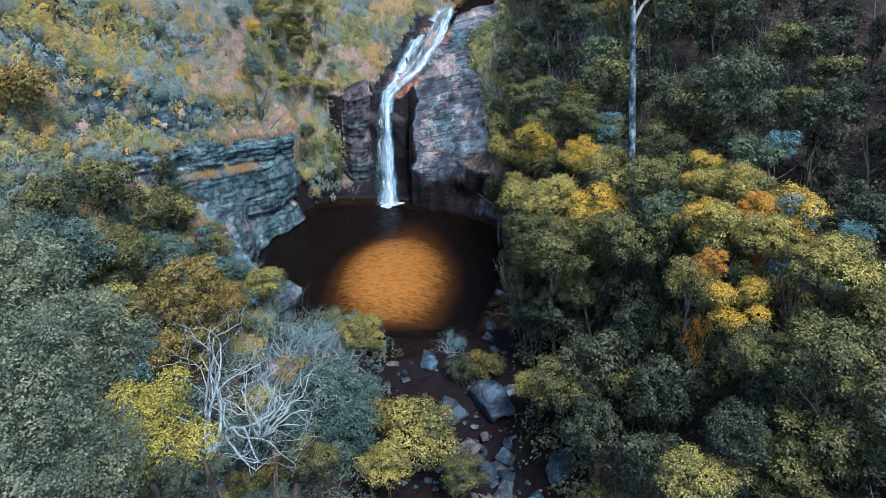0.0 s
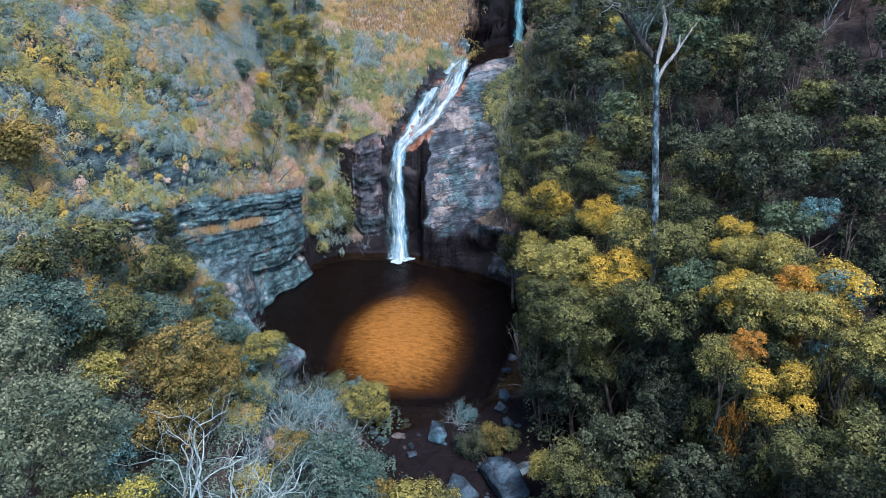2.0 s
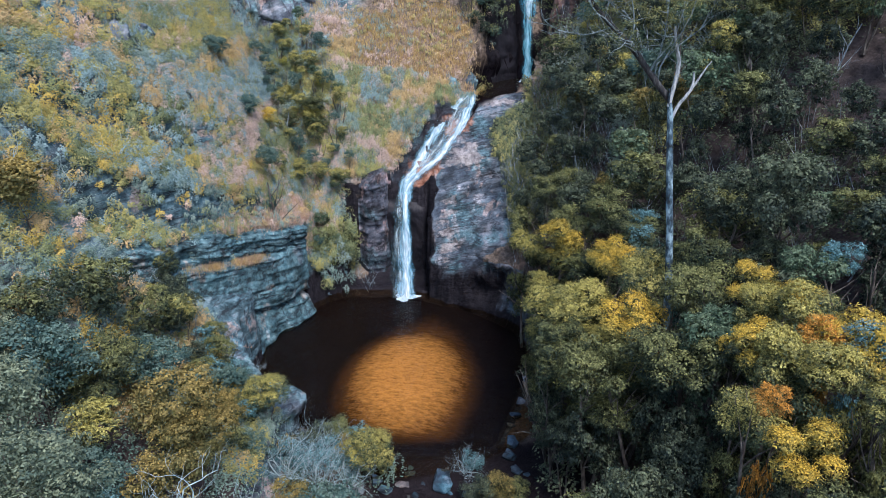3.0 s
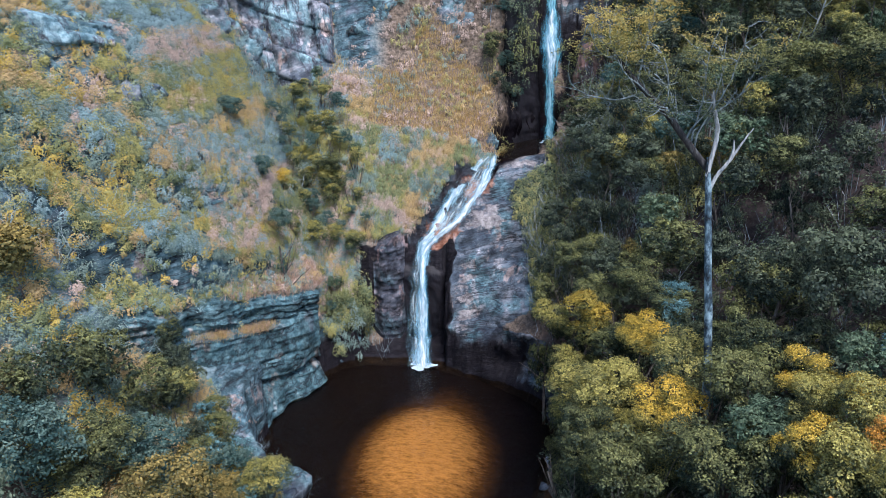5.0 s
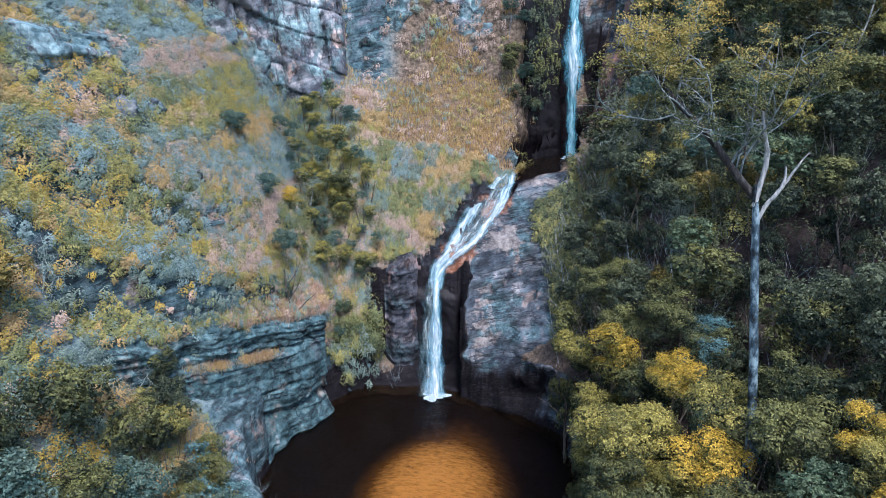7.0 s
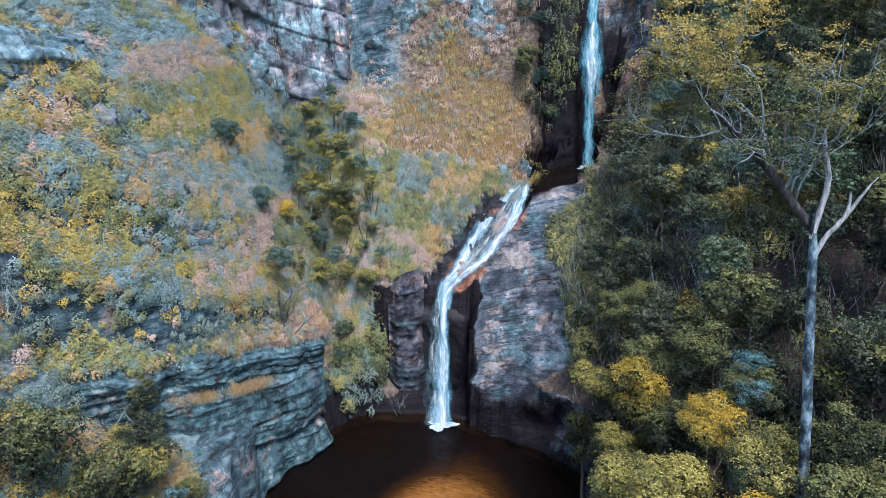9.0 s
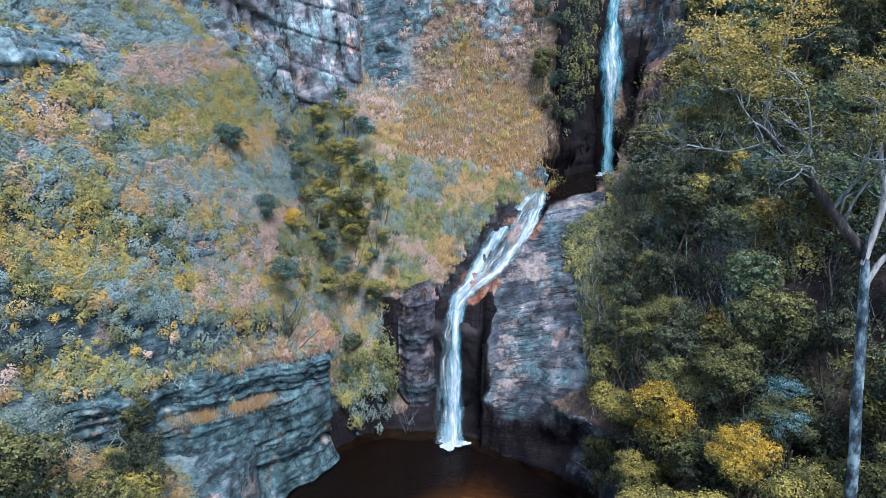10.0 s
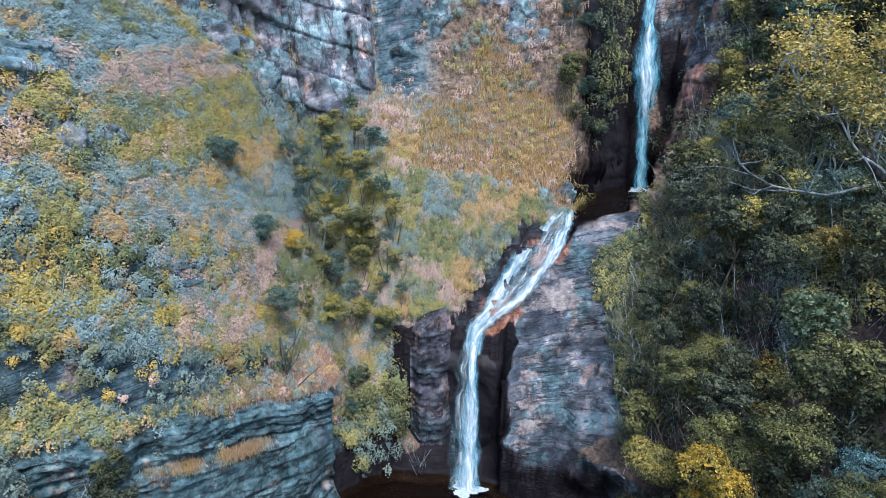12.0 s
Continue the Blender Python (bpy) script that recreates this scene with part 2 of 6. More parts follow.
# near-black: wet rock with the recess's deep shade put into its colour
wet_shade_rock = ramp(t, noise_tex(t, place_vector(t, (1, 1, 0.5)), 0.9, 6, 0.7), (0.35, (0.012, 0.011, 0.015)), (0.60, (0.022, 0.020, 0.025)), (0.80, (0.055, 0.048, 0.05)))
rust = t.nodes.new("ShaderNodeAttribute")
rust.attribute_name = "rust"
rustf = ramp(t, maths(t, "ADD", rust.outputs["Fac"], maths(t, "MULTIPLY", maths(t, "SUBTRACT", noise_tex(t, place_vector(t), 0.9, 5, 0.7), 0.5), 1.4)), (0.45, (0,)), (0.7, (0.9,)))
worn = t.nodes.new("ShaderNodeAttribute")
worn.attribute_name = "pale"
wornf = ramp(t, maths(t, "ADD", worn.outputs["Fac"], maths(t, "MULTIPLY", maths(t, "SUBTRACT", noise_tex(t, place_vector(t, (0.7, 0.7, 1.6), (8, 14, 0)), 0.8, 7, 0.7), 0.5), 2.0)), (0.42, (0,)), (0.6, (0.85,)))
rock = mix(t, wornf, rock, ramp(t, noise_tex(t, place_vector(t), 1.8, 8, 0.7), (0.34, (0.11, 0.095, 0.10)), (0.48, (0.29, 0.26, 0.26)), (0.64, (0.50, 0.46, 0.45))))
rock = mix(t, wet_shadef, rock, wet_shade_rock)
rock = mix(t, rustf, rock, ramp(t, noise_tex(t, place_vector(t), 2.0, 5, 0.7), (0.35, (0.10, 0.035, 0.025)), (0.5, (0.30, 0.13, 0.08)), (0.65, (0.52, 0.30, 0.22))))
col = mix(t, fac, rock, soil)
rgh = ramp(t, wet_shadef, (0.0, (0.85,)), (1.0, (0.4,)))
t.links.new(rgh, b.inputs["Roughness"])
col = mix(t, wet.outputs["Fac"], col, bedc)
t.links.new(col, b.inputs["Base Color"])
bump(t, b, h, 0.8, 0.35)
t.links.new(maths(t, "MULTIPLY", maths(t, "SUBTRACT", 1.0, maths(t, "MAXIMUM", wet.outputs["Fac"], maths(t, "MULTIPLY", wet_shadef, 0.6))), 0.25), b.inputs["Specular IOR Level"])
M["hillside"] = m  # all of the valley floor and slopes

# bare rock of boulders
m, t, b = material("boulder_rock", 0.75)
rock, h = rock_colour(t)
oi = t.nodes.new("ShaderNodeObjectInfo")
tone = ramp(t, oi.outputs["Random"], (0.0, (0.40, 0.55, 0.66)), (0.6, (0.62, 0.84, 0.96)), (0.82, (1.0, 1.0, 0.98)), (1.0, (1.7, 1.1, 0.85)))
t.links.new(mix(t, 1.0, rock, tone, "MULTIPLY"), b.inputs["Base Color"])
bump(t, b, h, 0.5, 0.1)
b.inputs["Specular IOR Level"].default_value = 0.25
M["boulder"] = m

# the cliff beside the pool is darker than the weathered crags above
for name_, tone_, strata_, joints_ in (("rock_face", (1.5, 1.45, 1.4), (0.7, 0.7, 1.2), (0.9, 0.9, 0.9)), ("buttress_face", (0.85, 0.74, 0.76), (0.8, 0.8, 1.6), (1.2, 1.2, 0.7)), ("cliff_face", (0.88, 0.98, 0.97), (1.2, 1.2, 1.6), (1.0, 1.0, 2.2)), ("crag_face", (1.9, 1.72, 1.66), (0.9, 0.9, 0.9), (1.1, 1.1, 0.5))):
    m, t, b = material(name_, 0.8)
    rock, h = rock_colour(t, 0.3, tone_, strata_, joints_)
    t.links.new(rock, b.inputs["Base Color"])
    bump(t, b, h, 0.7, 0.3)
    b.inputs["Specular IOR Level"].default_value = 0.25
    M[name_] = m
m, t, b = material("wet_face", 0.45)
n = noise_tex(t, place_vector(t, (1, 1, 0.4)), 0.9, 7, 0.7)
t.links.new(ramp(t, n, (0.35, (0.012, 0.012, 0.016)), (0.46, (0.06, 0.045, 0.045)), (0.56, (0.20, 0.11, 0.09)), (0.70, (0.42, 0.25, 0.20))), b.inputs["Base Color"])
bump(t, b, n, 0.8, 0.2)
b.inputs["Specular IOR Level"].default_value = 0.25
M["wet_face"] = m

# near-black: wet rock with the slot's and recess's shade put into the colour
m, t, b = material("wet_shade_face", 0.5)
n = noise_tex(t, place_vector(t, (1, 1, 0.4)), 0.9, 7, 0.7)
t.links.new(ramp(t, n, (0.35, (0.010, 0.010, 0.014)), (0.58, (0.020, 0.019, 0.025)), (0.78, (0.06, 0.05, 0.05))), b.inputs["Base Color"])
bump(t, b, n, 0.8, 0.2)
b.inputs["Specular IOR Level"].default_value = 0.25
M["wet_shade_face"] = m

# leaves: light and dark tint mixed, painting lit tops; varied leaf by leaf
def leaf_material(name, light_tint, dark_tint, gloss=0.55, vary=0.5, mixed=0.22):
    m, t, b = material(name, gloss)
    g = t.nodes.new("ShaderNodeNewGeometry")
    a = t.nodes.new("ShaderNodeAttribute")
    a.attribute_name = "tint"
    oi = t.nodes.new("ShaderNodeObjectInfo")
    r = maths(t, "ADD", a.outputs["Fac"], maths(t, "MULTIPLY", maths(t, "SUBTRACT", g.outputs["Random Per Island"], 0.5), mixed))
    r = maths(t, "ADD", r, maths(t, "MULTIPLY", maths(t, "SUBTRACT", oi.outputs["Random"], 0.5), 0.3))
    c = mix(t, r, dark_tint, light_tint)
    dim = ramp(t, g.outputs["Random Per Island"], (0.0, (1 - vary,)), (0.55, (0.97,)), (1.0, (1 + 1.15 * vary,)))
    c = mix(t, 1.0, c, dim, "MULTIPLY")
    t.links.new(c, b.inputs["Base Color"])
    b.inputs["Specular IOR Level"].default_value = 0.15
    tr = t.nodes.new("ShaderNodeBsdfTranslucent")
    t.links.new(c, tr.inputs[0])
    mx = node(t, "MixShader", Fac=0.25)
    t.links.new(b.outputs[0], mx.inputs[1])
    t.links.new(tr.outputs[0], mx.inputs[2])
    t.links.new(mx.outputs[0], t.nodes["Material Output"].inputs[0])
    M[name] = m


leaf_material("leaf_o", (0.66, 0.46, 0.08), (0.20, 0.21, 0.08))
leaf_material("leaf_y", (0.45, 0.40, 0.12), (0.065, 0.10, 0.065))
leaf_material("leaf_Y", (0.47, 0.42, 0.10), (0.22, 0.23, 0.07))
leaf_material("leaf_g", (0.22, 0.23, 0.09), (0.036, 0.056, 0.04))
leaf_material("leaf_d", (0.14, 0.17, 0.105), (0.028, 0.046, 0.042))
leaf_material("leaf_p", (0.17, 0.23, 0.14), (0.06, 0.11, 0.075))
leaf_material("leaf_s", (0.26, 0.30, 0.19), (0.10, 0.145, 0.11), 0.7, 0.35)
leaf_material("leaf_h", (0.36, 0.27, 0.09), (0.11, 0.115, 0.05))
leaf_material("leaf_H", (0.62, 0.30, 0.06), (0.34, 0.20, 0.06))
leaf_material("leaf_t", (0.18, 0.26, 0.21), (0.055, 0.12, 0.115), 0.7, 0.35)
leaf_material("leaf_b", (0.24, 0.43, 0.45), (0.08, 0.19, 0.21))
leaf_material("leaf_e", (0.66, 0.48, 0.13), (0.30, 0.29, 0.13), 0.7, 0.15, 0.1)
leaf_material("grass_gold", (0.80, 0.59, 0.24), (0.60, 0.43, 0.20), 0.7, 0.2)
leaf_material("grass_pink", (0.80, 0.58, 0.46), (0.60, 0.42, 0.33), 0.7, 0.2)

for k_, light_tint_, dark_tint_ in (("o", (0.66, 0.50, 0.14), (0.44, 0.37, 0.15)), ("y", (0.50, 0.46, 0.18), (0.27, 0.30, 0.15)), ("g", (0.32, 0.36, 0.18), (0.15, 0.20, 0.12)), ("t", (0.31, 0.41, 0.36), (0.17, 0.27, 0.255)), ("b", (0.33, 0.47, 0.49), (0.21, 0.34, 0.36)), ("h", (0.64, 0.47, 0.24), (0.45, 0.36, 0.20)), ("r", (0.68, 0.53, 0.45), (0.51, 0.40, 0.35))):
    leaf_material("scrub_" + k_, light_tint_, tuple(0.72 * c_ for c_ in dark_tint_), 0.8, 0.14, 0.15)

def bark_material(name, c1, c2, c3, scale=1.6, along=0.7):
    m, t, b = material(name, 0.8)
    n = noise_tex(t, place_vector(t, (3, 3, along)), scale, 6, 0.7)
    t.links.new(ramp(t, n, (0.38, c1), (0.5, c2), (0.62, c3)), b.inputs["Base Color"])
    bump(t, b, n, 0.5, 0.05)
    M[name] = m


bark_material("bark_brown", (0.03, 0.025, 0.025), (0.10, 0.085, 0.075), (0.2, 0.18, 0.16))
bark_material("bark_pale", (0.05, 0.07, 0.09), (0.20, 0.26, 0.31), (0.52, 0.55, 0.58))
bark_material("bark_twig", (0.10, 0.15, 0.17), (0.26, 0.36, 0.40), (0.46, 0.54, 0.56))
bark_material("bark_bare", (0.15, 0.24, 0.27), (0.32, 0.44, 0.47), (0.50, 0.59, 0.60))

# still pool water, stained by peat
m, t, b = material("pool_water", 0.06)  # thin water, bed seen through it
t.nodes.remove(b)
tp = t.nodes.new("ShaderNodeBsdfTransparent")
tp.inputs[0].default_value = (0.88, 0.71, 0.50, 1)
gl = t.nodes.new("ShaderNodeBsdfGlossy")
gl.inputs["Roughness"].default_value = 0.25
gl.inputs["Color"].default_value = (0.5, 0.52, 0.56, 1)
fr = node(t, "Fresnel", IOR=1.33)
wv = noise_tex(t, place_vector(t, (0.8, 2.0, 1)), 2.6, 4, 0.65)
bp = node(t, "Bump", Strength=0.8, Distance=0.12)
t.links.new(wv, bp.inputs["Height"])
t.links.new(bp.outputs[0], gl.inputs["Normal"])
t.links.new(bp.outputs[0], fr.inputs["Normal"])
mx = t.nodes.new("ShaderNodeMixShader")
t.links.new(fr.outputs[0], mx.inputs[0])
t.links.new(tp.outputs[0], mx.inputs[1])
t.links.new(gl.outputs[0], mx.inputs[2])
t.links.new(mx.outputs[0], t.nodes["Material Output"].inputs[0])
M["water"] = m

# falling water: white streaks with gaps
def fall_material(name, low, high, tones=((0.10, 0.36, 0.50), (0.34, 0.60, 0.74), (0.86, 0.90, 0.94))):
    m, t, b = material(name, 0.4)
    uv = t.nodes.new("ShaderNodeUVMap")
    mp = node(t, "Mapping", Scale=(3.2, 1.0, 1))
    t.links.new(uv.outputs[0], mp.inputs["Vector"])
    warp = node(t, "TexNoise", Scale=1.3, Detail=3)
    t.links.new(mp.outputs[0], warp.inputs["Vector"])
    n = noise_tex(t, mix(t, 0.18, mp.outputs[0], warp.outputs["Color"]), 2.6, 9, 0.72)
    a = t.nodes.new("ShaderNodeAttribute")
    a.attribute_name = "thin"
    v = maths(t, "SUBTRACT", n, maths(t, "MULTIPLY", a.outputs["Fac"], 0.42))
    t.links.new(ramp(t, v, (low, (0.0,)), (high, (0.9,))), b.inputs["Alpha"])
    t.links.new(ramp(t, v, (0.22, tones[0]), (0.40, tones[1]), (0.60, tones[2])), b.inputs["Base Color"])
    bump(t, b, n, 0.5, 0.15)
    M[name] = m


fall_material("fall_water", 0.16, 0.60)
fall_material("plunge_water", 0.16, 0.60, ((0.05, 0.26, 0.42), (0.22, 0.50, 0.68), (0.82, 0.89, 0.94)))
fall_material("blue_water", 0.16, 0.50, ((0.04, 0.20, 0.30), (0.11, 0.38, 0.50), (0.38, 0.66, 0.78)))
fall_material("spray_water", 0.34, 0.95, ((0.08, 0.30, 0.42), (0.22, 0.50, 0.62), (0.75, 0.86, 0.91)))

# ---- helpers for meshes ----
def mesh_of(name, verts, faces, mats, smooth=False, attrs=None):
    me = bpy.data.meshes.new(name)
    verts = np.asarray(verts, np.float32)
    faces = np.asarray(faces, np.int32)
    n, k = faces.shape
    me.vertices.add(len(verts))
    me.vertices.foreach_set("co", verts.ravel())
    me.loops.add(n * k)
    me.loops.foreach_set("vertex_index", faces.ravel())
    me.polygons.add(n)
    me.polygons.foreach_set("loop_start", np.arange(0, n * k, k, dtype=np.int32))
    me.polygons.foreach_set("loop_total", np.full(n, k, np.int32))
    if smooth:
        me.polygons.foreach_set("use_smooth", np.ones(n, bool))
    for key, values in (attrs or {}).items():
        a = me.attributes.new(key, "FLOAT", "POINT")
        a.data.foreach_set("value", np.asarray(values, np.float32))
    me.materials.append(mats)
    me.update(calc_edges=True)
    return me


def unit(v):
    return v / np.maximum(np.linalg.norm(v, axis=-1, keepdims=True), 1e-9)


def leaves(rng, centres, normals, length, width, jitter=0.7):
    """Pointed leaves, one four-cornered blade each."""
    n = len(centres)
    nn = unit(normals + jitter * rng.normal(size=(n, 3)))
    a = unit(np.cross(nn, rng.normal(size=(n, 3))))
    c = np.cross(nn, a)
    ln = (length * rng.uniform(0.6, 1.4, n))[:, None] * a
    wd = (width * rng.uniform(0.7, 1.3, n))[:, None] * c
    v = np.stack([centres - ln * 0.5, centres - ln * 0.05 + wd / 2, centres + ln * 0.5, centres - ln * 0.05 - wd / 2], 1).reshape(-1, 3)
    return v, np.arange(4 * n).reshape(n, 4)


def tube(path, radii, sides=6):
    """Tapered tube round a line of points; quads."""
    path = np.asarray(path, float)
    tang = np.gradient(path, axis=0)
    tang = unit(tang)
    ref = np.array([[0.13, 0.97, 0.21]])
    u = unit(np.cross(tang, ref))
    w = np.cross(tang, u)
    ang = np.linspace(0, 2 * np.pi, sides, endpoint=False)
    ring = path[:, None] + np.asarray(radii)[:, None, None] * (np.cos(ang)[None, :, None] * u[:, None] + np.sin(ang)[None, :, None] * w[:, None])
    v = ring.reshape(-1, 3)
    f = []
    for i in range(len(path) - 1):
        for j in range(sides):
            k = (j + 1) % sides
            f.append((i * sides + j, i * sides + k, (i + 1) * sides + k, (i + 1) * sides + j))
    return v, np.array(f)


def joined(pieces):
    vs, fs, o = [], [], 0
    for v, f in pieces:
        vs.append(v)
        fs.append(f + o)
        o += len(v)
    return np.concatenate(vs), np.concatenate(fs)


def branch(rng, start, way, length, r0, r1, bend=0.25, n=6, lift=0.0):
    pts, d = [np.array(start, float)], unit(np.array(way, float))
    for i in range(n):
        d = unit(d + bend * rng.normal(size=3) / math.sqrt(n) + np.array([0, 0, lift / n]))
        pts.append(pts[-1] + d * length / n)
    return np.array(pts), np.linspace(r0, r1, n + 1), d


# ---- the hillside: one sheet from the pool to the horizon ----
ang = np.linspace(0, 2 * np.pi, 840, endpoint=False)
rad = np.concatenate([np.linspace(0.3, 10.4, 18), np.arange(10.6, 13.6, 0.11), np.arange(13.6, 46, 0.27), 46 * 1.06 ** np.arange(1, 64)])
rad = rad[rad < 1600]
AA, RR = np.meshgrid(ang, rad)
gx, gy = PX + RR * np.cos(AA), PY + RR * np.sin(AA)
gz = ground(gx, gy)
sx, sy = slope(gx, gy, 0.35)
nrm = unit(np.stack([-sx, -sy, np.ones_like(sx)], -1))
steep = np.hypot(sx, sy)
rocky = step(0.7, 1.5, steep) * step(140, 90, RR)
slabness = step(-11, -9, gx) * step(7.6, 6, gx) * step(66, 68, gy) * step(83, 80, gy)
inpool = pool_edge(gx, gy)
rocky = rocky * step(-0.2, 0.5, inpool)
layer = gz * 0.9 + 0.25 * gx + 0.18 * gy + 1.2 * fbm(gx * 0.15, gy * 0.15, gz * 0.15, 3, 70)
bed_id = np.floor(layer)
fr_ = layer - bed_id
h0, h1 = hash3(bed_id, bed_id * 0, bed_id * 0, 5), hash3(bed_id + 1, bed_id * 0, bed_id * 0, 5)
shelf = h0 + (h1 - h0) * step(0.75, 1.0, fr_)
disp = rocky * (0.6 * shelf * (1 - 0.75 * slabness) + (1.7 - 1.0 * slabness) * fbm(gx * 0.3, gy * 0.3, gz * 0.3, 4, 71) + 0.45 * fbm(gx * 1.3, gy * 1.3, gz * 2.2, 3, 72))
disp = disp + 0.35 * fbm(gx * 0.5, gy * 0.5, gz * 0.5, 3, 73) * step(0, 1.5, inpool) * step(140, 90, RR)
covered = np.maximum(step(-13, -15, gx) * step(36, 40, gy) * step(92, 88, gy), step(70, 73, gy) * (1 - slabness) * step(3, 1, gx))
disp = disp * (1 - 0.8 * covered)
hx, hy, hz = gx + nrm[..., 0] * disp, gy + nrm[..., 1] * disp, gz + nrm[..., 2] * disp
verts = np.concatenate([[[PX, PY, ground(PX, PY)]], np.stack([hx, hy, hz], -1).reshape(-1, 3)])
A, R = len(ang), len(rad)
i, j = np.meshgrid(np.arange(R - 1), np.arange(A), indexing="ij")
q = np.stack([1 + i * A + j, 1 + (i + 1) * A + j, 1 + (i + 1) * A + (j + 1) % A, 1 + i * A + (j + 1) % A], -1).reshape(-1, 4)
cap = np.array([(0, 1 + k, 2 + k, 1 + (k + 2) % A) for k in range(0, A, 2)])
q = np.concatenate([q, cap])
soilv = np.clip(1.42 - 0.42 * steep + 0.7 * fbm(gx * 0.2, gy * 0.2, gz * 0.2, 3, 75), 0, 1) * (1 - slabness * step(0.75, 0.9, steep * 0 + 1))
soilv = np.maximum(soilv, 0.75 * step(83, 86, gy) * step(-15, -12, gx) * step(3, 1, gx) * step(38, 35, gz))
soilv = soilv * np.where((gx < -9) & (gy > 44), step(2.6, 4.2, inpool), 1.0)
soilv = np.clip(soilv + 0.4 * step(70, 73, gy) * step(-13, -11, gx) * step(4, 2, gx) * (1 - slabness) * step(92, 89, gy), 0, 1) * step(0.4, 1.2, inpool)
# outlet and wooded banks, where the litter gets its painted shade
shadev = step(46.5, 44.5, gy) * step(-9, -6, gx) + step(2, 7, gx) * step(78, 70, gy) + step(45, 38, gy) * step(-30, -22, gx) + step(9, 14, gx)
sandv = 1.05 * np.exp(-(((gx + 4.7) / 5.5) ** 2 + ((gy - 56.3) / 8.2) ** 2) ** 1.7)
bedv = np.maximum(step(0.25, -0.1, inpool), step(1.4, 1.0, upper_edge(gx, gy)))
bedv = np.maximum(bedv, 0.88 * step(47.0, 45.8, gy) * step(-7, -5.5, gx) * step(10, 8, gx) * step(8, 20, gy))
# recess and slot mark deep shade to paint in; shore and chute are wet rock
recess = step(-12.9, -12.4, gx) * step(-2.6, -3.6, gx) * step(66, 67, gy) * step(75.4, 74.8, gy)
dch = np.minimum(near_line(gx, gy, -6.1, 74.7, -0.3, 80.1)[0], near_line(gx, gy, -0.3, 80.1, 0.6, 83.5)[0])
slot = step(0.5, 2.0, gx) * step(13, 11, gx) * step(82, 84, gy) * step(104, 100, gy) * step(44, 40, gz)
wet_shadev = np.maximum(np.maximum(recess, 0.62 * step(2.4, 1.3, dch)), np.maximum(0.8 * step(1.4, 0.4, inpool) * step(64, 66, gy), 0.75 * slot))
wet_shadev = np.maximum(wet_shadev, step(0.45, 0.2, inpool))
wet_shadev = np.maximum(wet_shadev, 0.95 * step(47.0, 45.5, gy) * step(-9, -7, gx) * step(9, 7, gx))
rustv = np.maximum(np.exp(-((gx + 4.3) / 2.2) ** 2 - ((gy - 75.3) / 1.8) ** 2), 0.9 * np.exp(-((gx + 0.5) / 2.0) ** 2 - ((gy - 78.5) / 1.6) ** 2))
rustv = np.maximum(rustv, 0.85 * np.exp(-(near_line(gx, gy, -5.2, 73.9, 0.5, 79.0)[0] / 0.7) ** 2))
rustv = np.maximum(rustv, 0.9 * np.exp(-((gx - 10.5) / 1.6) ** 2 - ((gy - 92.5) / 4.5) ** 2))
rustv = np.maximum(rustv, 0.25 * np.exp(-((gx + 11.5) / 1.6) ** 2 - ((gy - 69.6) / 1.2) ** 2))
pad = lambda a, first=0.0: np.concatenate([[first], a.ravel()])
rustv = rustv * np.where((gx > -9) & (gx < 3) & (gy < 80), step(74.0, 74.9, gy), 1.0)
palev = np.maximum(np.exp(-((gx - 2.6) / 2.6) ** 2 - ((gy - 81.6) / 2.4) ** 2), 0.75 * np.exp(-((gx - 0.2) / 3.0) ** 2 - ((gy - 75.8) / 1.0) ** 2))
palev = np.maximum(palev, 0.6 * np.exp(-((gx + 1.6) / 1.2) ** 2 - ((gy - 70.5) / 3.0) ** 2))
hill = new("ground", mesh_of("ground", verts, q, M["hillside"], True, {"soil": pad(soilv), "shade": pad(np.clip(shadev, 0, 1)), "sand": pad(sandv, 1.0), "bed": pad(bedv, 1.0), "lichen": pad(step(-11, -14, gx) * step(38, 44, gy)), "wet": pad(wet_shadev), "rust": pad(rustv), "pale": pad(palev)}))
tagged(hill, "steep rocky valley ground with dry soil and bedded grey rock", "ground", kind="structure")

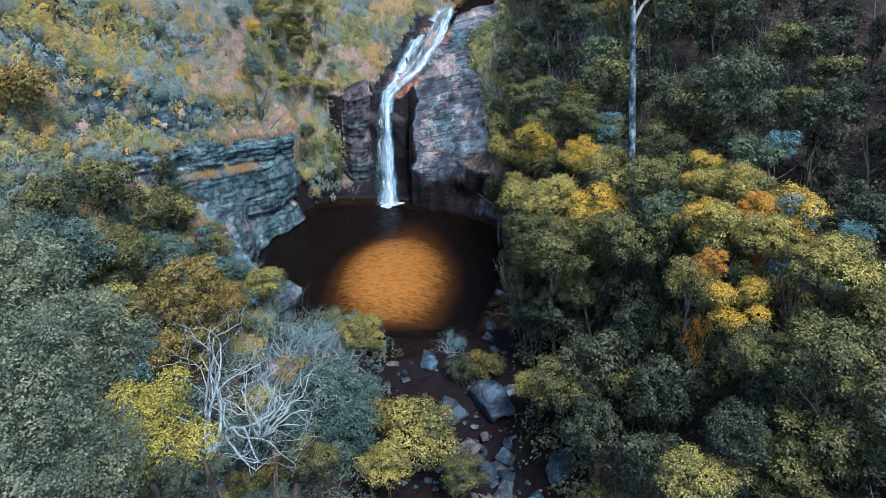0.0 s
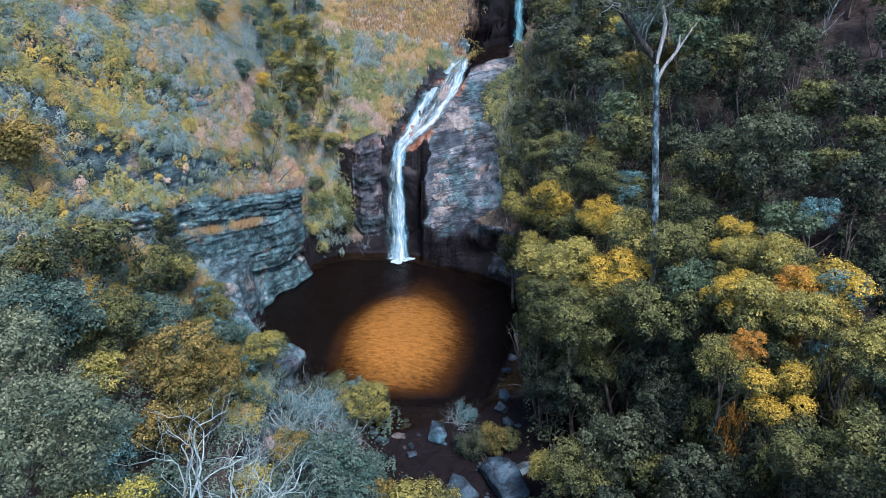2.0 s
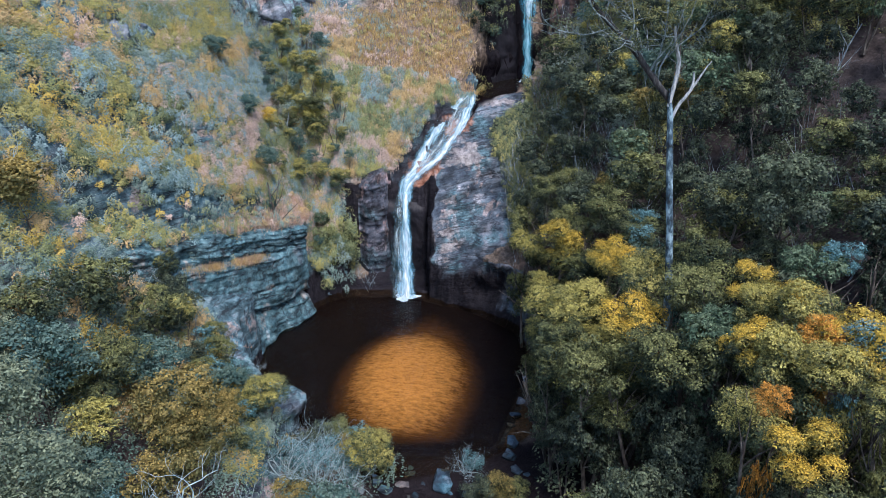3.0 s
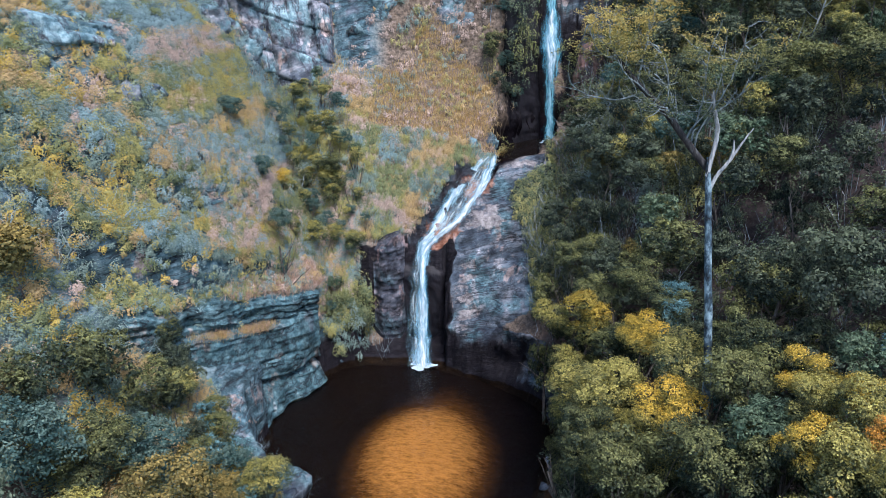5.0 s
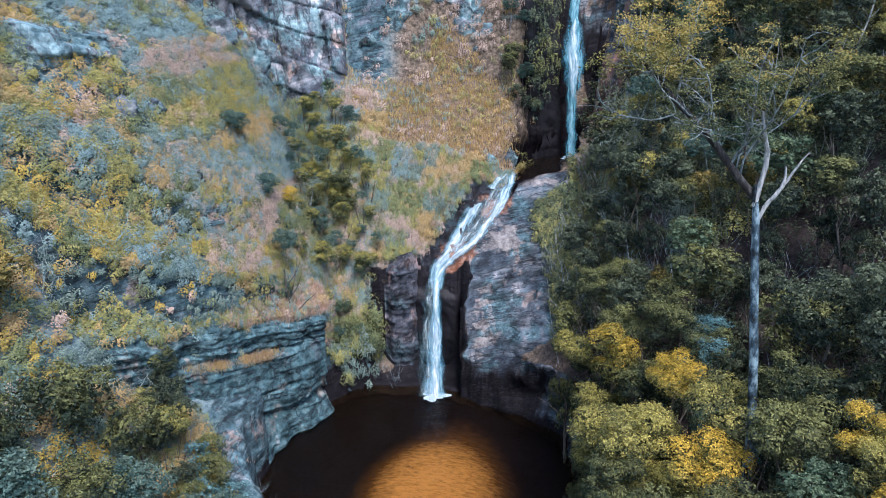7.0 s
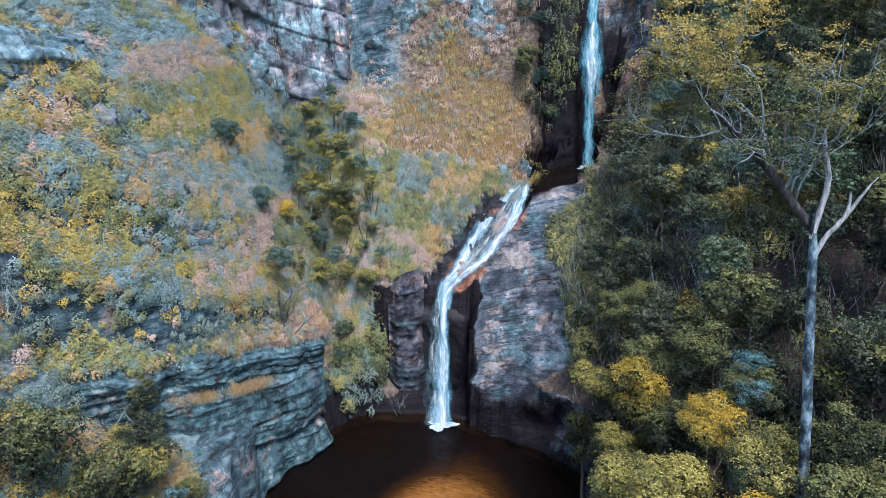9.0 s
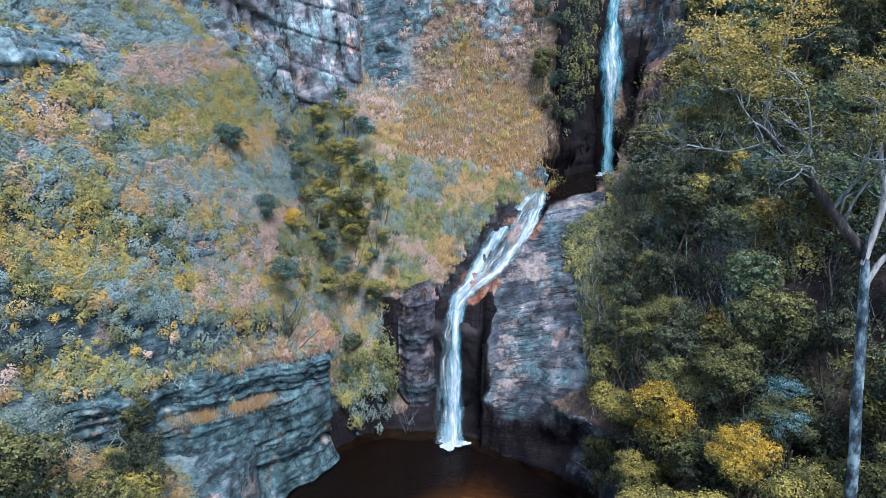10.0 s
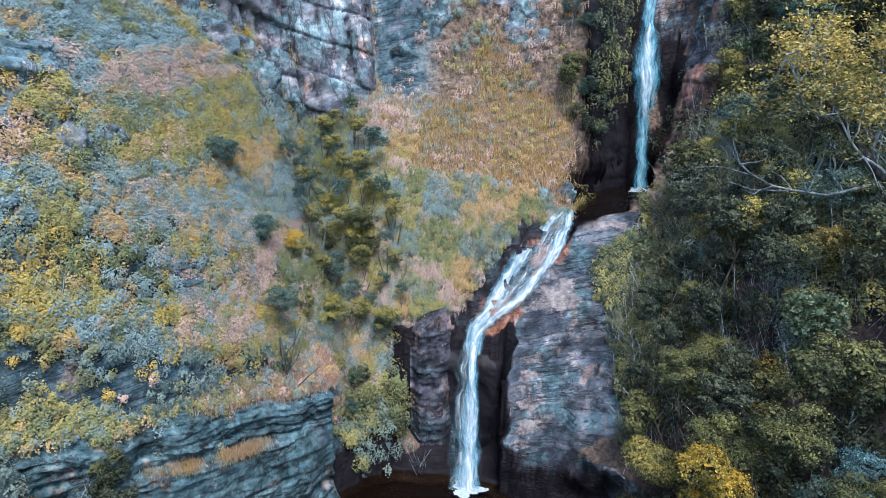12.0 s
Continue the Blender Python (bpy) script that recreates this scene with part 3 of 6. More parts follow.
def rock_face(name, label, p0, p1, z0, z1, lean=0.15, seed=0, relief=0.7, dip=0.12, mat="rock_face", bed=0.8, joint=1.6, bow=0.0, back=2.0, swell=1.4, push=0.0, lichen=1.0, wave=0.4, profile=None, blocky=0.25, fade=2.0, groove=0.0):
    """A bedded, jointed cliff between two ground points; its ends and top turn back into the hill."""
    p0, p1 = np.array(p0, float), np.array(p1, float)
    ln = np.linalg.norm(p1 - p0)
    along = (p1 - p0) / ln
    out = np.array([along[1], -along[0]])
    if out[1] > 0:
        out = -out
    ns, nv = int(ln / 0.16) + 2, int((z1 - z0) / 0.14) + 2
    S, V = np.meshgrid(np.linspace(0, ln, ns), np.linspace(0, z1 - z0, nv), indexing="ij")
    w = V + dip * S + wave * fbm(S * 0.2, V * 0.2, None, 2, 400 + seed)
    k = np.floor(w / bed + 0.35 * vnoise(S * 0.15, V * 0.1, None, 405 + seed))
    shelf_ = hash3(k, k * 0, k * 0, 410 + seed)
    Sw = S + (1.3 * groove) * fbm(S * 0.35, V * 0.35, None, 3, 417 + seed)
    jn = np.floor(Sw / joint + 0.7 * hash3(k // 2, k * 0, k * 0, 411 + seed) + 0.3 * V / joint * 0.4)
    block = hash3(jn, k // 2, k * 0, 412 + seed)
    u = V / (z1 - z0)
    d = relief * (0.55 * shelf_ + blocky * block) + swell * relief * fbm(S * 0.22, V * 0.25, None, 3, 413 + seed) + 0.16 * fbm(S * 1.1 + 0.5 * V, V * 1.3, None, 5, 414 + seed)
    jf = Sw / joint + 0.7 * hash3(k // 2, k * 0, k * 0, 411 + seed) + 0.3 * V / joint * 0.4 - jn
    bf = w / bed + 0.35 * vnoise(S * 0.15, V * 0.1, None, 405 + seed) - k
    d = d - groove * (np.exp(-(np.minimum(jf, 1 - jf) * joint / 0.13) ** 2) + 0.7 * np.exp(-(np.minimum(bf, 1 - bf) * bed / 0.13) ** 2))
    ends = np.minimum(S, ln - S)
    d = d + push + bow * np.sin(np.pi * S / ln) - lean * V - 1.1 * fade * (1 - step(0, fade, ends)) - back * step(0.86, 1.0, u) ** 2
    if profile:
        d = d + profile(u + 0.03 * vnoise(S * 0.5, V * 0, None, 416), S / ln)
    top = z1 + 0.8 * vnoise(S[:, -1:] * 0.3, S[:, -1:] * 0 + seed, None, 415)
    zz = z0 + (top - z0) * u
    x = p0[0] + along[0] * S + out[0] * d
    y = p0[1] + along[1] * S + out[1] * d
    i, j = np.meshgrid(np.arange(ns - 1), np.arange(nv - 1), indexing="ij")
    a_ = i * nv + j
    f = np.stack([a_, a_ + nv, a_ + nv + 1, a_ + 1], -1).reshape(-1, 4)
    ob = new(name, mesh_of(name, np.stack([x, y, zz], -1).reshape(-1, 3), f, M[mat], False, {"lichen": np.full(ns * nv, lichen)}))
    return tagged(ob, label, "cliff", kind="structure")


def crag_clefts(u, s):
    """Deep slanting clefts between buttresses."""
    return -sum(w * np.exp(-((s + 0.12 * u - c) / k) ** 2) for c, k, w in ((0.30, 0.03, 2.2), (0.52, 0.045, 3.0), (0.74, 0.02, 1.8)))


def pool_cliff():
    """The rock nose beside the pool: sloping foot, dark undercut, sheer bedded face, grassy ledge and layered brow."""
    yy = np.linspace(48.5, 67.6, 170)
    xx = cliff_plan(yy)
    for _ in range(12):
        xx[1:-1] = (xx[:-2] + 2 * xx[1:-1] + xx[2:]) / 4
    tx, ty = np.gradient(xx), np.gradient(yy)
    ln = np.hypot(tx, ty)
    ox, oy = ty / ln, -tx / ln
    along = np.cumsum(ln)
    under = np.interp(yy, (48, 54, 60, 67), (6.6, 5.4, 2.9, 1.5)) + 0.35 * vnoise(along * 0.35, along * 0, None, 501)
    ledge = np.interp(yy, (48, 55, 61, 67), (10.6, 9.2, 7.7, 7.0))
    brow = np.interp(yy, (48, 53, 59.5, 66), (13.4, 12.2, 10.4, 8.7)) + 0.3 * vnoise(along * 0.5, along * 0, None, 502)
    shore = np.interp(yy, (48, 53.3, 56, 59.4, 61.3, 64.1, 67), (8.8, 4.9, 2.7, 1.2, 0.6, 0.9, 1.1)) + 0.35 * vnoise(along * 0.6, along * 0, None, 503)
    wide = 0.2 + 0.95 * step(53, 55, yy) * step(63.5, 61.5, yy)
    z0 = 0 * yy
    section = [(shore - 1.6, z0 - 1.2), (shore - 0.1, z0 - 0.02), (0.55 * shore + 0.1, 0.42 * under), (0.2 + z0, under - 0.35), (-0.5 + z0, under + 0.05), (0.3 + z0, under + 0.5), (0.35 + z0, 0.5 * (under + ledge)), (0.1 + z0, ledge - 0.1),
               (0.1 - wide, ledge + 0.1), (0.2 - wide, ledge + 0.55 * (brow - ledge)), (0.05 - wide, brow - 0.1), (-0.5 - wide, brow + 0.25), (-2.2 - wide, brow + 2.6)]
    counts = (3, 12, 12, 4, 5, 18, 20, 8, 10, 9, 4, 12)
    d, z = [], []
    for (d0, za), (d1, zb), n in zip(section[:-1], section[1:], counts):
        for k in range(n):
            d.append(d0 + (d1 - d0) * k / n)
            z.append(za + (zb - za) * k / n)
    d, z = np.stack(d, 1), np.stack(z, 1)
    S = along[:, None] + 0 * z
    w = z - ledge[:, None] + 0.25 * fbm(S * 0.25, z * 0.2, None, 3, 504)
    rock = step(-0.4, 0.3, z)
    for bed_, joint_, amp, k_ in ((1.3, 2.6, 0.26, 510), (0.36, 1.3, 0.17, 520), (0.15, 0.7, 0.07, 530)):
        lay_ = w / bed_ + 0.12 * vnoise(S * 0.3, w * 0.3, None, k_) + 0.06 * S / bed_ * 0.5
        k = np.floor(lay_)
        cell = np.floor(S / joint_ + 0.8 * hash3(k, k * 0, k * 0, k_ + 1) + 0.25 * w)
        d = d + rock * amp * (0.5 * hash3(k, k * 0, k * 0, k_ + 2) + 0.8 * hash3(cell, k, k * 0, k_ + 3) - 0.7 * np.exp(-((lay_ - k) / 0.12) ** 2)) * (0.38 + 0.9 * step(-1.0, 0.5, w))
    d = d + 0.7 * fbm(S * 0.28, z * 0.2, None, 2, 505) + 0.16 * fbm(S * 1.1 + 0.7 * z, z * 1.3, None, 4, 506)
    d = d - 3.0 * (1 - step(0, 2.2, along[-1] - S))
    x, y = xx[:, None] + ox[:, None] * d, yy[:, None] + oy[:, None] * d
    ns, nv = d.shape
    i, j = np.meshgrid(np.arange(ns - 1), np.arange(nv - 1), indexing="ij")
    a_ = i * nv + j
    f = np.stack([a_, a_ + nv, a_ + nv + 1, a_ + 1], -1).reshape(-1, 4)
    ob = new("cliff_1", mesh_of("cliff_1", np.stack([x, y, z], -1).reshape(-1, 3), f, M["cliff_face"], False, {"lichen": np.full(ns * nv, 1.5)}))
    tagged(ob, "bedded blue-grey cliff with a grassy ledge beside the pool", "cliff", kind="structure")
    return xx, yy, ox, oy, ledge, brow, wide, under


CLIFF = pool_cliff()


def foot_z(x, y):
    """Height of the cliff's sloping foot, or far below where there is none."""
    out, reach = -float(cliff_line(x, y)), float(np.interp(y, (48, 53.3, 56, 59.4), (8.8, 4.9, 2.7, 1.2)))
    return float(np.interp(y, CLIFF[1], CLIFF[7])) * (1 - out / reach) - 0.3 if 48.5 < y < 66 and 0 < out < reach else -99.0

rock_face("cliff_3", "dark fissured crag with pinkish overhangs", (-30.5, 73.0), (-23.0, 86.0), 24.0, 39.0, 0.16, 3, 1.1, 0.25, bed=2.6, joint=2.2, push=0.9, mat="crag_face", profile=crag_clefts, lichen=0.2, blocky=0.9, swell=0.5, groove=0.42)
rock_face("cliff_4", "grey crag above the grass slope", (-17.5, 91.0), (1.5, 93.6), 26.5, 38.0, 0.25, 4, 1.0, 0.1, bed=1.3, joint=2.6, push=0.9, mat="crag_face", lichen=0.2, blocky=0.9, swell=0.5, groove=0.42)
rock_face("cliff_12", "pale pinkish white crag block with teal lichen", (-24.6, 85.4), (-16.2, 90.0), 23.0, 39.0, 0.2, 13, 0.9, 0.3, bed=3.2, joint=2.8, push=0.8, mat="crag_face", lichen=0.0, blocky=1.0, swell=0.5, groove=0.42, profile=lambda u, s_: -1.6 * np.exp(-((s_ + 0.1 * u - 0.12) / 0.03) ** 2))
rock_face("cliff_13", "pale lichened rock ledge on the hillside", (-30.8, 53.6), (-27.2, 62.0), 29.0, 33.0, 0.35, 14, 0.6, 0.1, bed=0.8, joint=1.7, back=1.2, push=1.1, mat="crag_face", lichen=1.0, blocky=0.7, groove=0.2)
rock_face("cliff_14", "teal lichened rock ledge on the hillside", (-27.4, 57.0), (-23.8, 65.2), 24.4, 27.6, 0.4, 15, 0.5, 0.1, bed=0.6, joint=1.9, back=1.2, push=1.1, mat="crag_face", lichen=1.6, blocky=0.7, groove=0.2)
rock_face("cliff_15", "bedded rock ledge on the hillside", (-23.4, 59.0), (-20.4, 65.6), 18.6, 21.0, 0.5, 16, 0.5, 0.1, bed=0.4, joint=1.9, back=1.2, push=1.0, mat="cliff_face", lichen=0.6, blocky=0.6, groove=0.15)
rock_face("cliff_5", "rust-stained wet wall of the upper slot", (8.8, 92.6), (12.6, 88.6), 16.8, 30.0, 0.12, 5, 0.5, 0.2, "wet_face", bed=1.1, joint=1.3, back=1.0, push=1.2, blocky=0.8, groove=0.2)
rock_face("cliff_6", "wet wall of the upper slot, its shade coloured dark", (2.2, 91.0), (8.0, 96.2), 17.0, 40.0, 0.08, 6, 0.2, 0.2, "wet_shade_face", back=1.0, bed=2.3, joint=3.0, swell=3.0)
rock_face("cliff_7", "low weathered shore rock below the gully", (-15.4, 67.4), (-10.4, 71.9), -0.6, 1.9, 0.5, 7, 0.5, 0.1, bed=0.4, joint=1.2)
rock_face("cliff_8", "wet wall behind the plunge, its deep shade coloured black", (-12.6, 73.9), (-2.4, 73.9), -0.6, 8.4, 0.0, 8, 0.16, 0.1, mat="wet_shade_face", bed=1.4, joint=2.6, back=0.6, swell=2.4)
rock_face("cliff_9", "pinkish grey rock buttress beside the plunge", (-11.1, 73.1), (-7.6, 73.5), -0.6, 11.6, 0.07, 9, 0.22, 0.1, bed=0.5, joint=0.8, back=1.2, lichen=0.0, push=0.8, swell=1.6, fade=1.0, blocky=0.6, groove=0.12, mat="buttress_face")
rock_face("cliff_10", "grey rock wall below the gully scrub", (-15.6, 70.4), (-11.6, 73.6), -0.6, 6.5, 0.35, 10, 0.6, 0.1, bed=0.7, joint=1.3, back=1.2, lichen=0.3)
rock_face("cliff_11", "weathered grey rock beside the chute", (-9.4, 76.6), (-5.6, 78.8), 9.0, 14.2, 0.55, 12, 0.5, 0.1, bed=0.6, joint=1.1, back=1.2, lichen=0.0, mat="buttress_face")

# ---- water ----
def water_sheet(name, cx, cy, z, rx, ry, label):
    n, rings = 96, 24
    v, f = [(cx, cy, z)], []
    for k in range(1, rings + 1):
        for a_ in range(n):
            w = 2 * math.pi * a_ / n
            v.append((cx + rx * k / rings * math.cos(w), cy + ry * k / rings * math.sin(w), z))
    for k in range(rings - 1):
        for a_ in range(n):
            f.append((1 + k * n + a_, 1 + (k + 1) * n + a_, 1 + (k + 1) * n + (a_ + 1) % n, 1 + k * n + (a_ + 1) % n))
    for a_ in range(0, n, 2):
        f.append((0, 1 + a_, 1 + a_ + 1, 1 + (a_ + 2) % n))
    ob = new(name, mesh_of(name, v, f, M["water"], True))
    return tagged(ob, label, "water", kind="structure")


water_sheet("pool", PX, PY, 0.0, 15.0, 15.0, "dark peat-stained pool water over an amber sand bed")
water_sheet("upper_pool", 5.4, 88.8, 17.75, 4.8, 7.2, "small dark plunge pool above the fall")


def ribbon(rng, path, widths, across=14, bulge=0.3, rough=0.12):
    """A sheet of falling water along a path, bulged towards the valley; with flow coordinates."""
    p = np.array(path, float)
    s = np.concatenate([[0], np.cumsum(np.linalg.norm(np.diff(p, axis=0), axis=1))])
    k = int(s[-1] / 0.18)
    ss = np.linspace(0, s[-1], k)
    c = np.stack([np.interp(ss, s, p[:, a_]) for a_ in range(3)], 1)
    for _ in range(3):
        c[1:-1] = (c[:-2] + 2 * c[1:-1] + c[2:]) / 4
    w = np.interp(ss, s, widths)
    u = np.linspace(-1, 1, across)
    x = c[:, None, 0] + w[:, None] * u[None] * 0.5
    wob = 0.25 * vnoise(ss * 0.9, ss * 0 + 3.3, None, int(rng.integers(1000)))
    x = x + wob[:, None] * w[:, None] * 0.4
    y = c[:, None, 1] - bulge * (1 - u[None] ** 2) + rough * vnoise(x * 4, ss[:, None] * 1.2 + 0 * x, None, 5)
    z = c[:, None, 2] + 0 * x + rough * vnoise(x * 4 + 50, ss[:, None] * 1.2 + 0 * x, None, 6)
    v = np.stack([x, y, z], -1).reshape(-1, 3)
    i, j = np.meshgrid(np.arange(k - 1), np.arange(across - 1), indexing="ij")
    f = np.stack([i * across + j, i * across + j + 1, (i + 1) * across + j + 1, (i + 1) * across + j], -1).reshape(-1, 4)
    thin = (np.abs(u)[None] ** 1.7 + 0 * x).ravel()
    uvs = np.stack([(u[None] * 0.5 * w[:, None] / 2 + 0 * x), (ss[:, None] / 4 + 0 * x)], -1).reshape(-1, 2)
    return v, f, thin, uvs


def fall_part(name, rng, path, widths, mat, parent, **kw):
    v, f, thin, uvs = ribbon(rng, path, widths, **kw)
    me = mesh_of(name, v, f, M[mat], True, {"thin": thin})
    lay = me.uv_layers.new(name="UVMap")
    lay.data.foreach_set("uv", uvs[f.ravel()].astype(np.float32).ravel())
    ob = new(name, me)
    ob.parent = parent
    return ob


def bed_z(x, y):
    return float(ground(x, y))


rngw = np.random.default_rng(4)
fall = tagged(new("waterfall"), "white waterfall sliding down a rock chute into the pool", "waterfall")
chute = [(x, y, bed_z(x, y) + 0.35) for x, y in ((0.7, 84.0), (-0.26, 80.3), (-1.3, 78.7), (-2.35, 77.5), (-3.4, 76.4), (-4.65, 75.4), (-5.9, 74.75))] + [(-6.1, 74.3, 9.5), (-6.1, 73.9, 8.6)]
shift = lambda line, dx, dy, dz: [(x + dx * k, y + dy * k, z + dz) for (x, y, z), k in zip(line, (0.3, 0.8, 1, 1, 0.9, 0.5, 0.1, 0, 0))]
fall_part("chute_stream", rngw, shift(chute, -1.0, 0.6, 0.05), [1.0, 1.4, 1.7, 1.8, 1.8, 1.8, 1.8, 1.7, 1.5], "fall_water", fall, bulge=0.15)
fall_part("chute_stream", rngw, shift(chute, 0.95, -0.55, 0.05), [0.8, 1.2, 1.4, 1.5, 1.5, 1.6, 1.6, 1.5, 1.3], "fall_water", fall, bulge=0.15)
fall_part("chute_stream", rngw, shift(chute, 0, 0, -0.05), [1.8, 3.2, 4.1, 4.5, 4.0, 3.1, 2.2, 1.8, 1.6], "spray_water", fall, bulge=0.1)
drop = [(-6.1, 74.5, 9.7), (-6.15, 73.8, 8.8), (-6.1, 73.0, 7.2), (-6.05, 72.2, 5.4), (-6.0, 71.2, 3.5), (-5.9, 70.1, 1.6), (-5.85, 69.1, 0.0)]
fall_part("plunge_stream", rngw, drop, [1.4, 1.1, 1.2, 1.5, 1.9, 2.1, 2.4], "plunge_water", fall, bulge=0.5)
fall_part("plunge_stream", rngw, [(x + 0.1, y - 0.5, z) for x, y, z in drop], [1.0, 1.0, 1.0, 1.2, 1.4, 1.6, 1.9], "fall_water", fall, bulge=0.4)
fall_part("spray", rngw, [(x - 0.4, y - 0.2, z) for x, y, z in drop], [1.4, 1.9, 2.6, 3.0, 3.3, 3.6, 4.0], "spray_water", fall, bulge=0.4)
fall2 = tagged(new("waterfall"), "narrow upper waterfall in a dark rock slot", "waterfall")
drop2 = [(7.3, 95.9, 40.0), (7.4, 95.3, 33.0), (7.3, 94.9, 31.0), (7.3, 94.2, 28.6), (7.5, 93.9, 25), (7.6, 93.6, 21), (7.6, 93.3, 17.8)]
fall_part("plunge_stream", rngw, drop2, [1.6, 1.6, 2.6, 3.3, 1.7, 1.4, 1.9], "blue_water", fall2, bulge=0.4)
fall_part("plunge_stream", rngw, [(x, y - 0.3, z) for x, y, z in drop2[1:5]], [0.5, 1.7, 2.2, 0.8], "fall_water", fall2, bulge=0.4)


def foam(cx, cy, z, r, seed, parent):
    rng = np.random.default_rng(seed)
    n = 1600
    a_, d_ = rng.uniform(0, 2 * np.pi, n), r * rng.uniform(0, 1, n) ** 0.8
    d_ = d_ * (1 + 0.35 * np.sin(3 * a_ + seed) + 0.2 * np.sin(7 * a_))
    c = np.stack([cx + d_ * np.cos(a_), cy + 0.75 * d_ * np.sin(a_), z + 0.02 + 0.35 * np.exp(-(d_ / (0.45 * r)) ** 2) * rng.uniform(0, 1, n)], 1)
    v, f = leaves(rng, c, np.tile([0, -0.1, 1.0], (n, 1)), 0.16, 0.13, 0.2)
    me = mesh_of("foam", v, f, M["foam"])
    ob = new("foam", me)
    ob.parent = parent


m, t, b = material("foam", 0.5)
b.inputs["Base Color"].default_value = (0.58, 0.70, 0.78, 1)
M["foam"] = m
foam(-5.85, 68.7, 0.03, 1.05, 1, fall)
foam(7.6, 92.9, 17.8, 1.0, 2, fall2)

# ---- trees ----
def crown_mesh(kind, seed, lumps, lump_r, flat, count, length, jitter, tint_top, dome=0.0):
    """A crown one metre in radius: separate leafy domes on an uneven heap, with dark gaps between them."""
    rng = np.random.default_rng(seed)
    c = np.zeros((0, 3))
    stretch = np.array([rng.uniform(0.85, 1.15), rng.uniform(0.85, 1.15), flat])
    for _ in range(40 * lumps):
        d = unit(rng.normal(size=3) + np.array([0, 0, 0.5])) * rng.uniform(0.45, 0.85) * stretch
        if len(c) == 0 or np.linalg.norm(c - d, axis=1).min() > lump_r * 1.05:
            c = np.vstack([c, d])
        if len(c) == lumps:
            break
    lumps = len(c)
    lr = lump_r * rng.uniform(0.7, 1.3, lumps)
    low = np.array([1, 1, 0.6 + 0.3 * dome])
    pick = rng.choice(lumps, count * 2, p=lr ** 2 / (lr ** 2).sum())
    nd = unit(rng.normal(size=(count * 2, 3)) + np.array([0, 0, 0.3 + 0.4 * dome]))
    depth = 1 - 0.3 * rng.uniform(0, 1, count * 2) ** 2
    ripple = 1 + 0.15 * np.sin(8 * nd[:, 0] + 3 * pick) * np.sin(8 * nd[:, 1] + 5 * pick)
    p = c[pick] + nd * (lr[pick] * depth * ripple)[:, None] * low
    inside = np.zeros(len(p), bool)
    for k in range(lumps):
        inside |= (np.linalg.norm((p - c[k]) / low, axis=1) < 0.6 * lr[k])
    p, nd, pick = p[~inside][:count], nd[~inside][:count], pick[~inside][:count]
    count = len(p)
    # leaves gather in sprays
    m_ = count // 7
    own = rng.integers(0, m_, count)
    spread = np.where(rng.uniform(size=count) < 0.85, 0.04, 0.085)[:, None]
    p = p[own] + spread * rng.normal(size=p.shape) * np.array([1, 1, 0.6])
    nd, pick = nd[own], pick[own]
    spray_tint = 0.22 * rng.normal(size=m_)
    v, f = leaves(rng, p, nd + np.array([0, 0, 0.3]), length, length * 0.6, jitter)
    lump_tint = rng.uniform(-0.3, 0.3, lumps)
    # yellow new leaves on top; lit tops and shaded undersides also go into tint
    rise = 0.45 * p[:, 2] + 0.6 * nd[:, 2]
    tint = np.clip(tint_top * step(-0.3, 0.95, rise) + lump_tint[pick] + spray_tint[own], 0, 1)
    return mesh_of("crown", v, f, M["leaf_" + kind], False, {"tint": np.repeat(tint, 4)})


def trunk_mesh(seed, mat, stems=1, limbs=5, r=0.11):
    """Trunk one metre high whose limbs spread a little at the top."""
    rng = np.random.default_rng(seed)
    pieces = []
    for s_ in range(stems):
        way = np.array([0.18 * rng.normal(), 0.18 * rng.normal(), 1.0])
        pts, rad_, d = branch(rng, (0.02 * s_, 0, -0.06), way, 0.9, r * 0.16, r * 0.07, 0.16, 7)
        pieces.append(tube(pts, rad_, 7))
        for l_ in range(limbs):
            k = rng.integers(3, 7)
            w = unit(np.array([rng.normal(), rng.normal(), 1.2]))
            p2, r2, _ = branch(rng, pts[k], w, rng.uniform(0.2, 0.36), rad_[k] * 0.6, rad_[k] * 0.15, 0.3, 5, 0.4)
            pieces.append(tube(p2, r2, 5))
    return mesh_of("trunk", *joined(pieces), M[mat], True)


CROWNS, TRUNKS = {}, {}
SPEC = {
    "o": (7, 0.50, 0.85, 10500, 0.062, 0.26, 1.0, 1.0), "y": (12, 0.40, 0.85, 10500, 0.062, 0.30, 0.85, 0.8), "Y": (11, 0.44, 1.1, 12000, 0.050, 0.36, 0.9, 0.7),
    "g": (14, 0.36, 0.85, 10000, 0.064, 0.33, 0.75, 0.7), "d": (20, 0.29, 0.85, 7500, 0.070, 0.40, 0.6, 0.5), "p": (22, 0.27, 0.8, 5500, 0.080, 0.42, 0.7, 0.3),
    "s": (34, 0.24, 0.85, 12000, 0.050, 0.46, 0.6, 0.3), "H": (11, 0.36, 0.8, 5500, 0.072, 0.36, 0.9, 0.6), "h": (20, 0.30, 0.8, 7500, 0.066, 0.40, 0.75, 0.5), "t": (22, 0.28, 0.85, 7500, 0.066, 0.42, 0.6, 0.4), "b": (22, 0.27, 0.8, 4200, 0.062, 0.5, 0.5, 0.1),
}
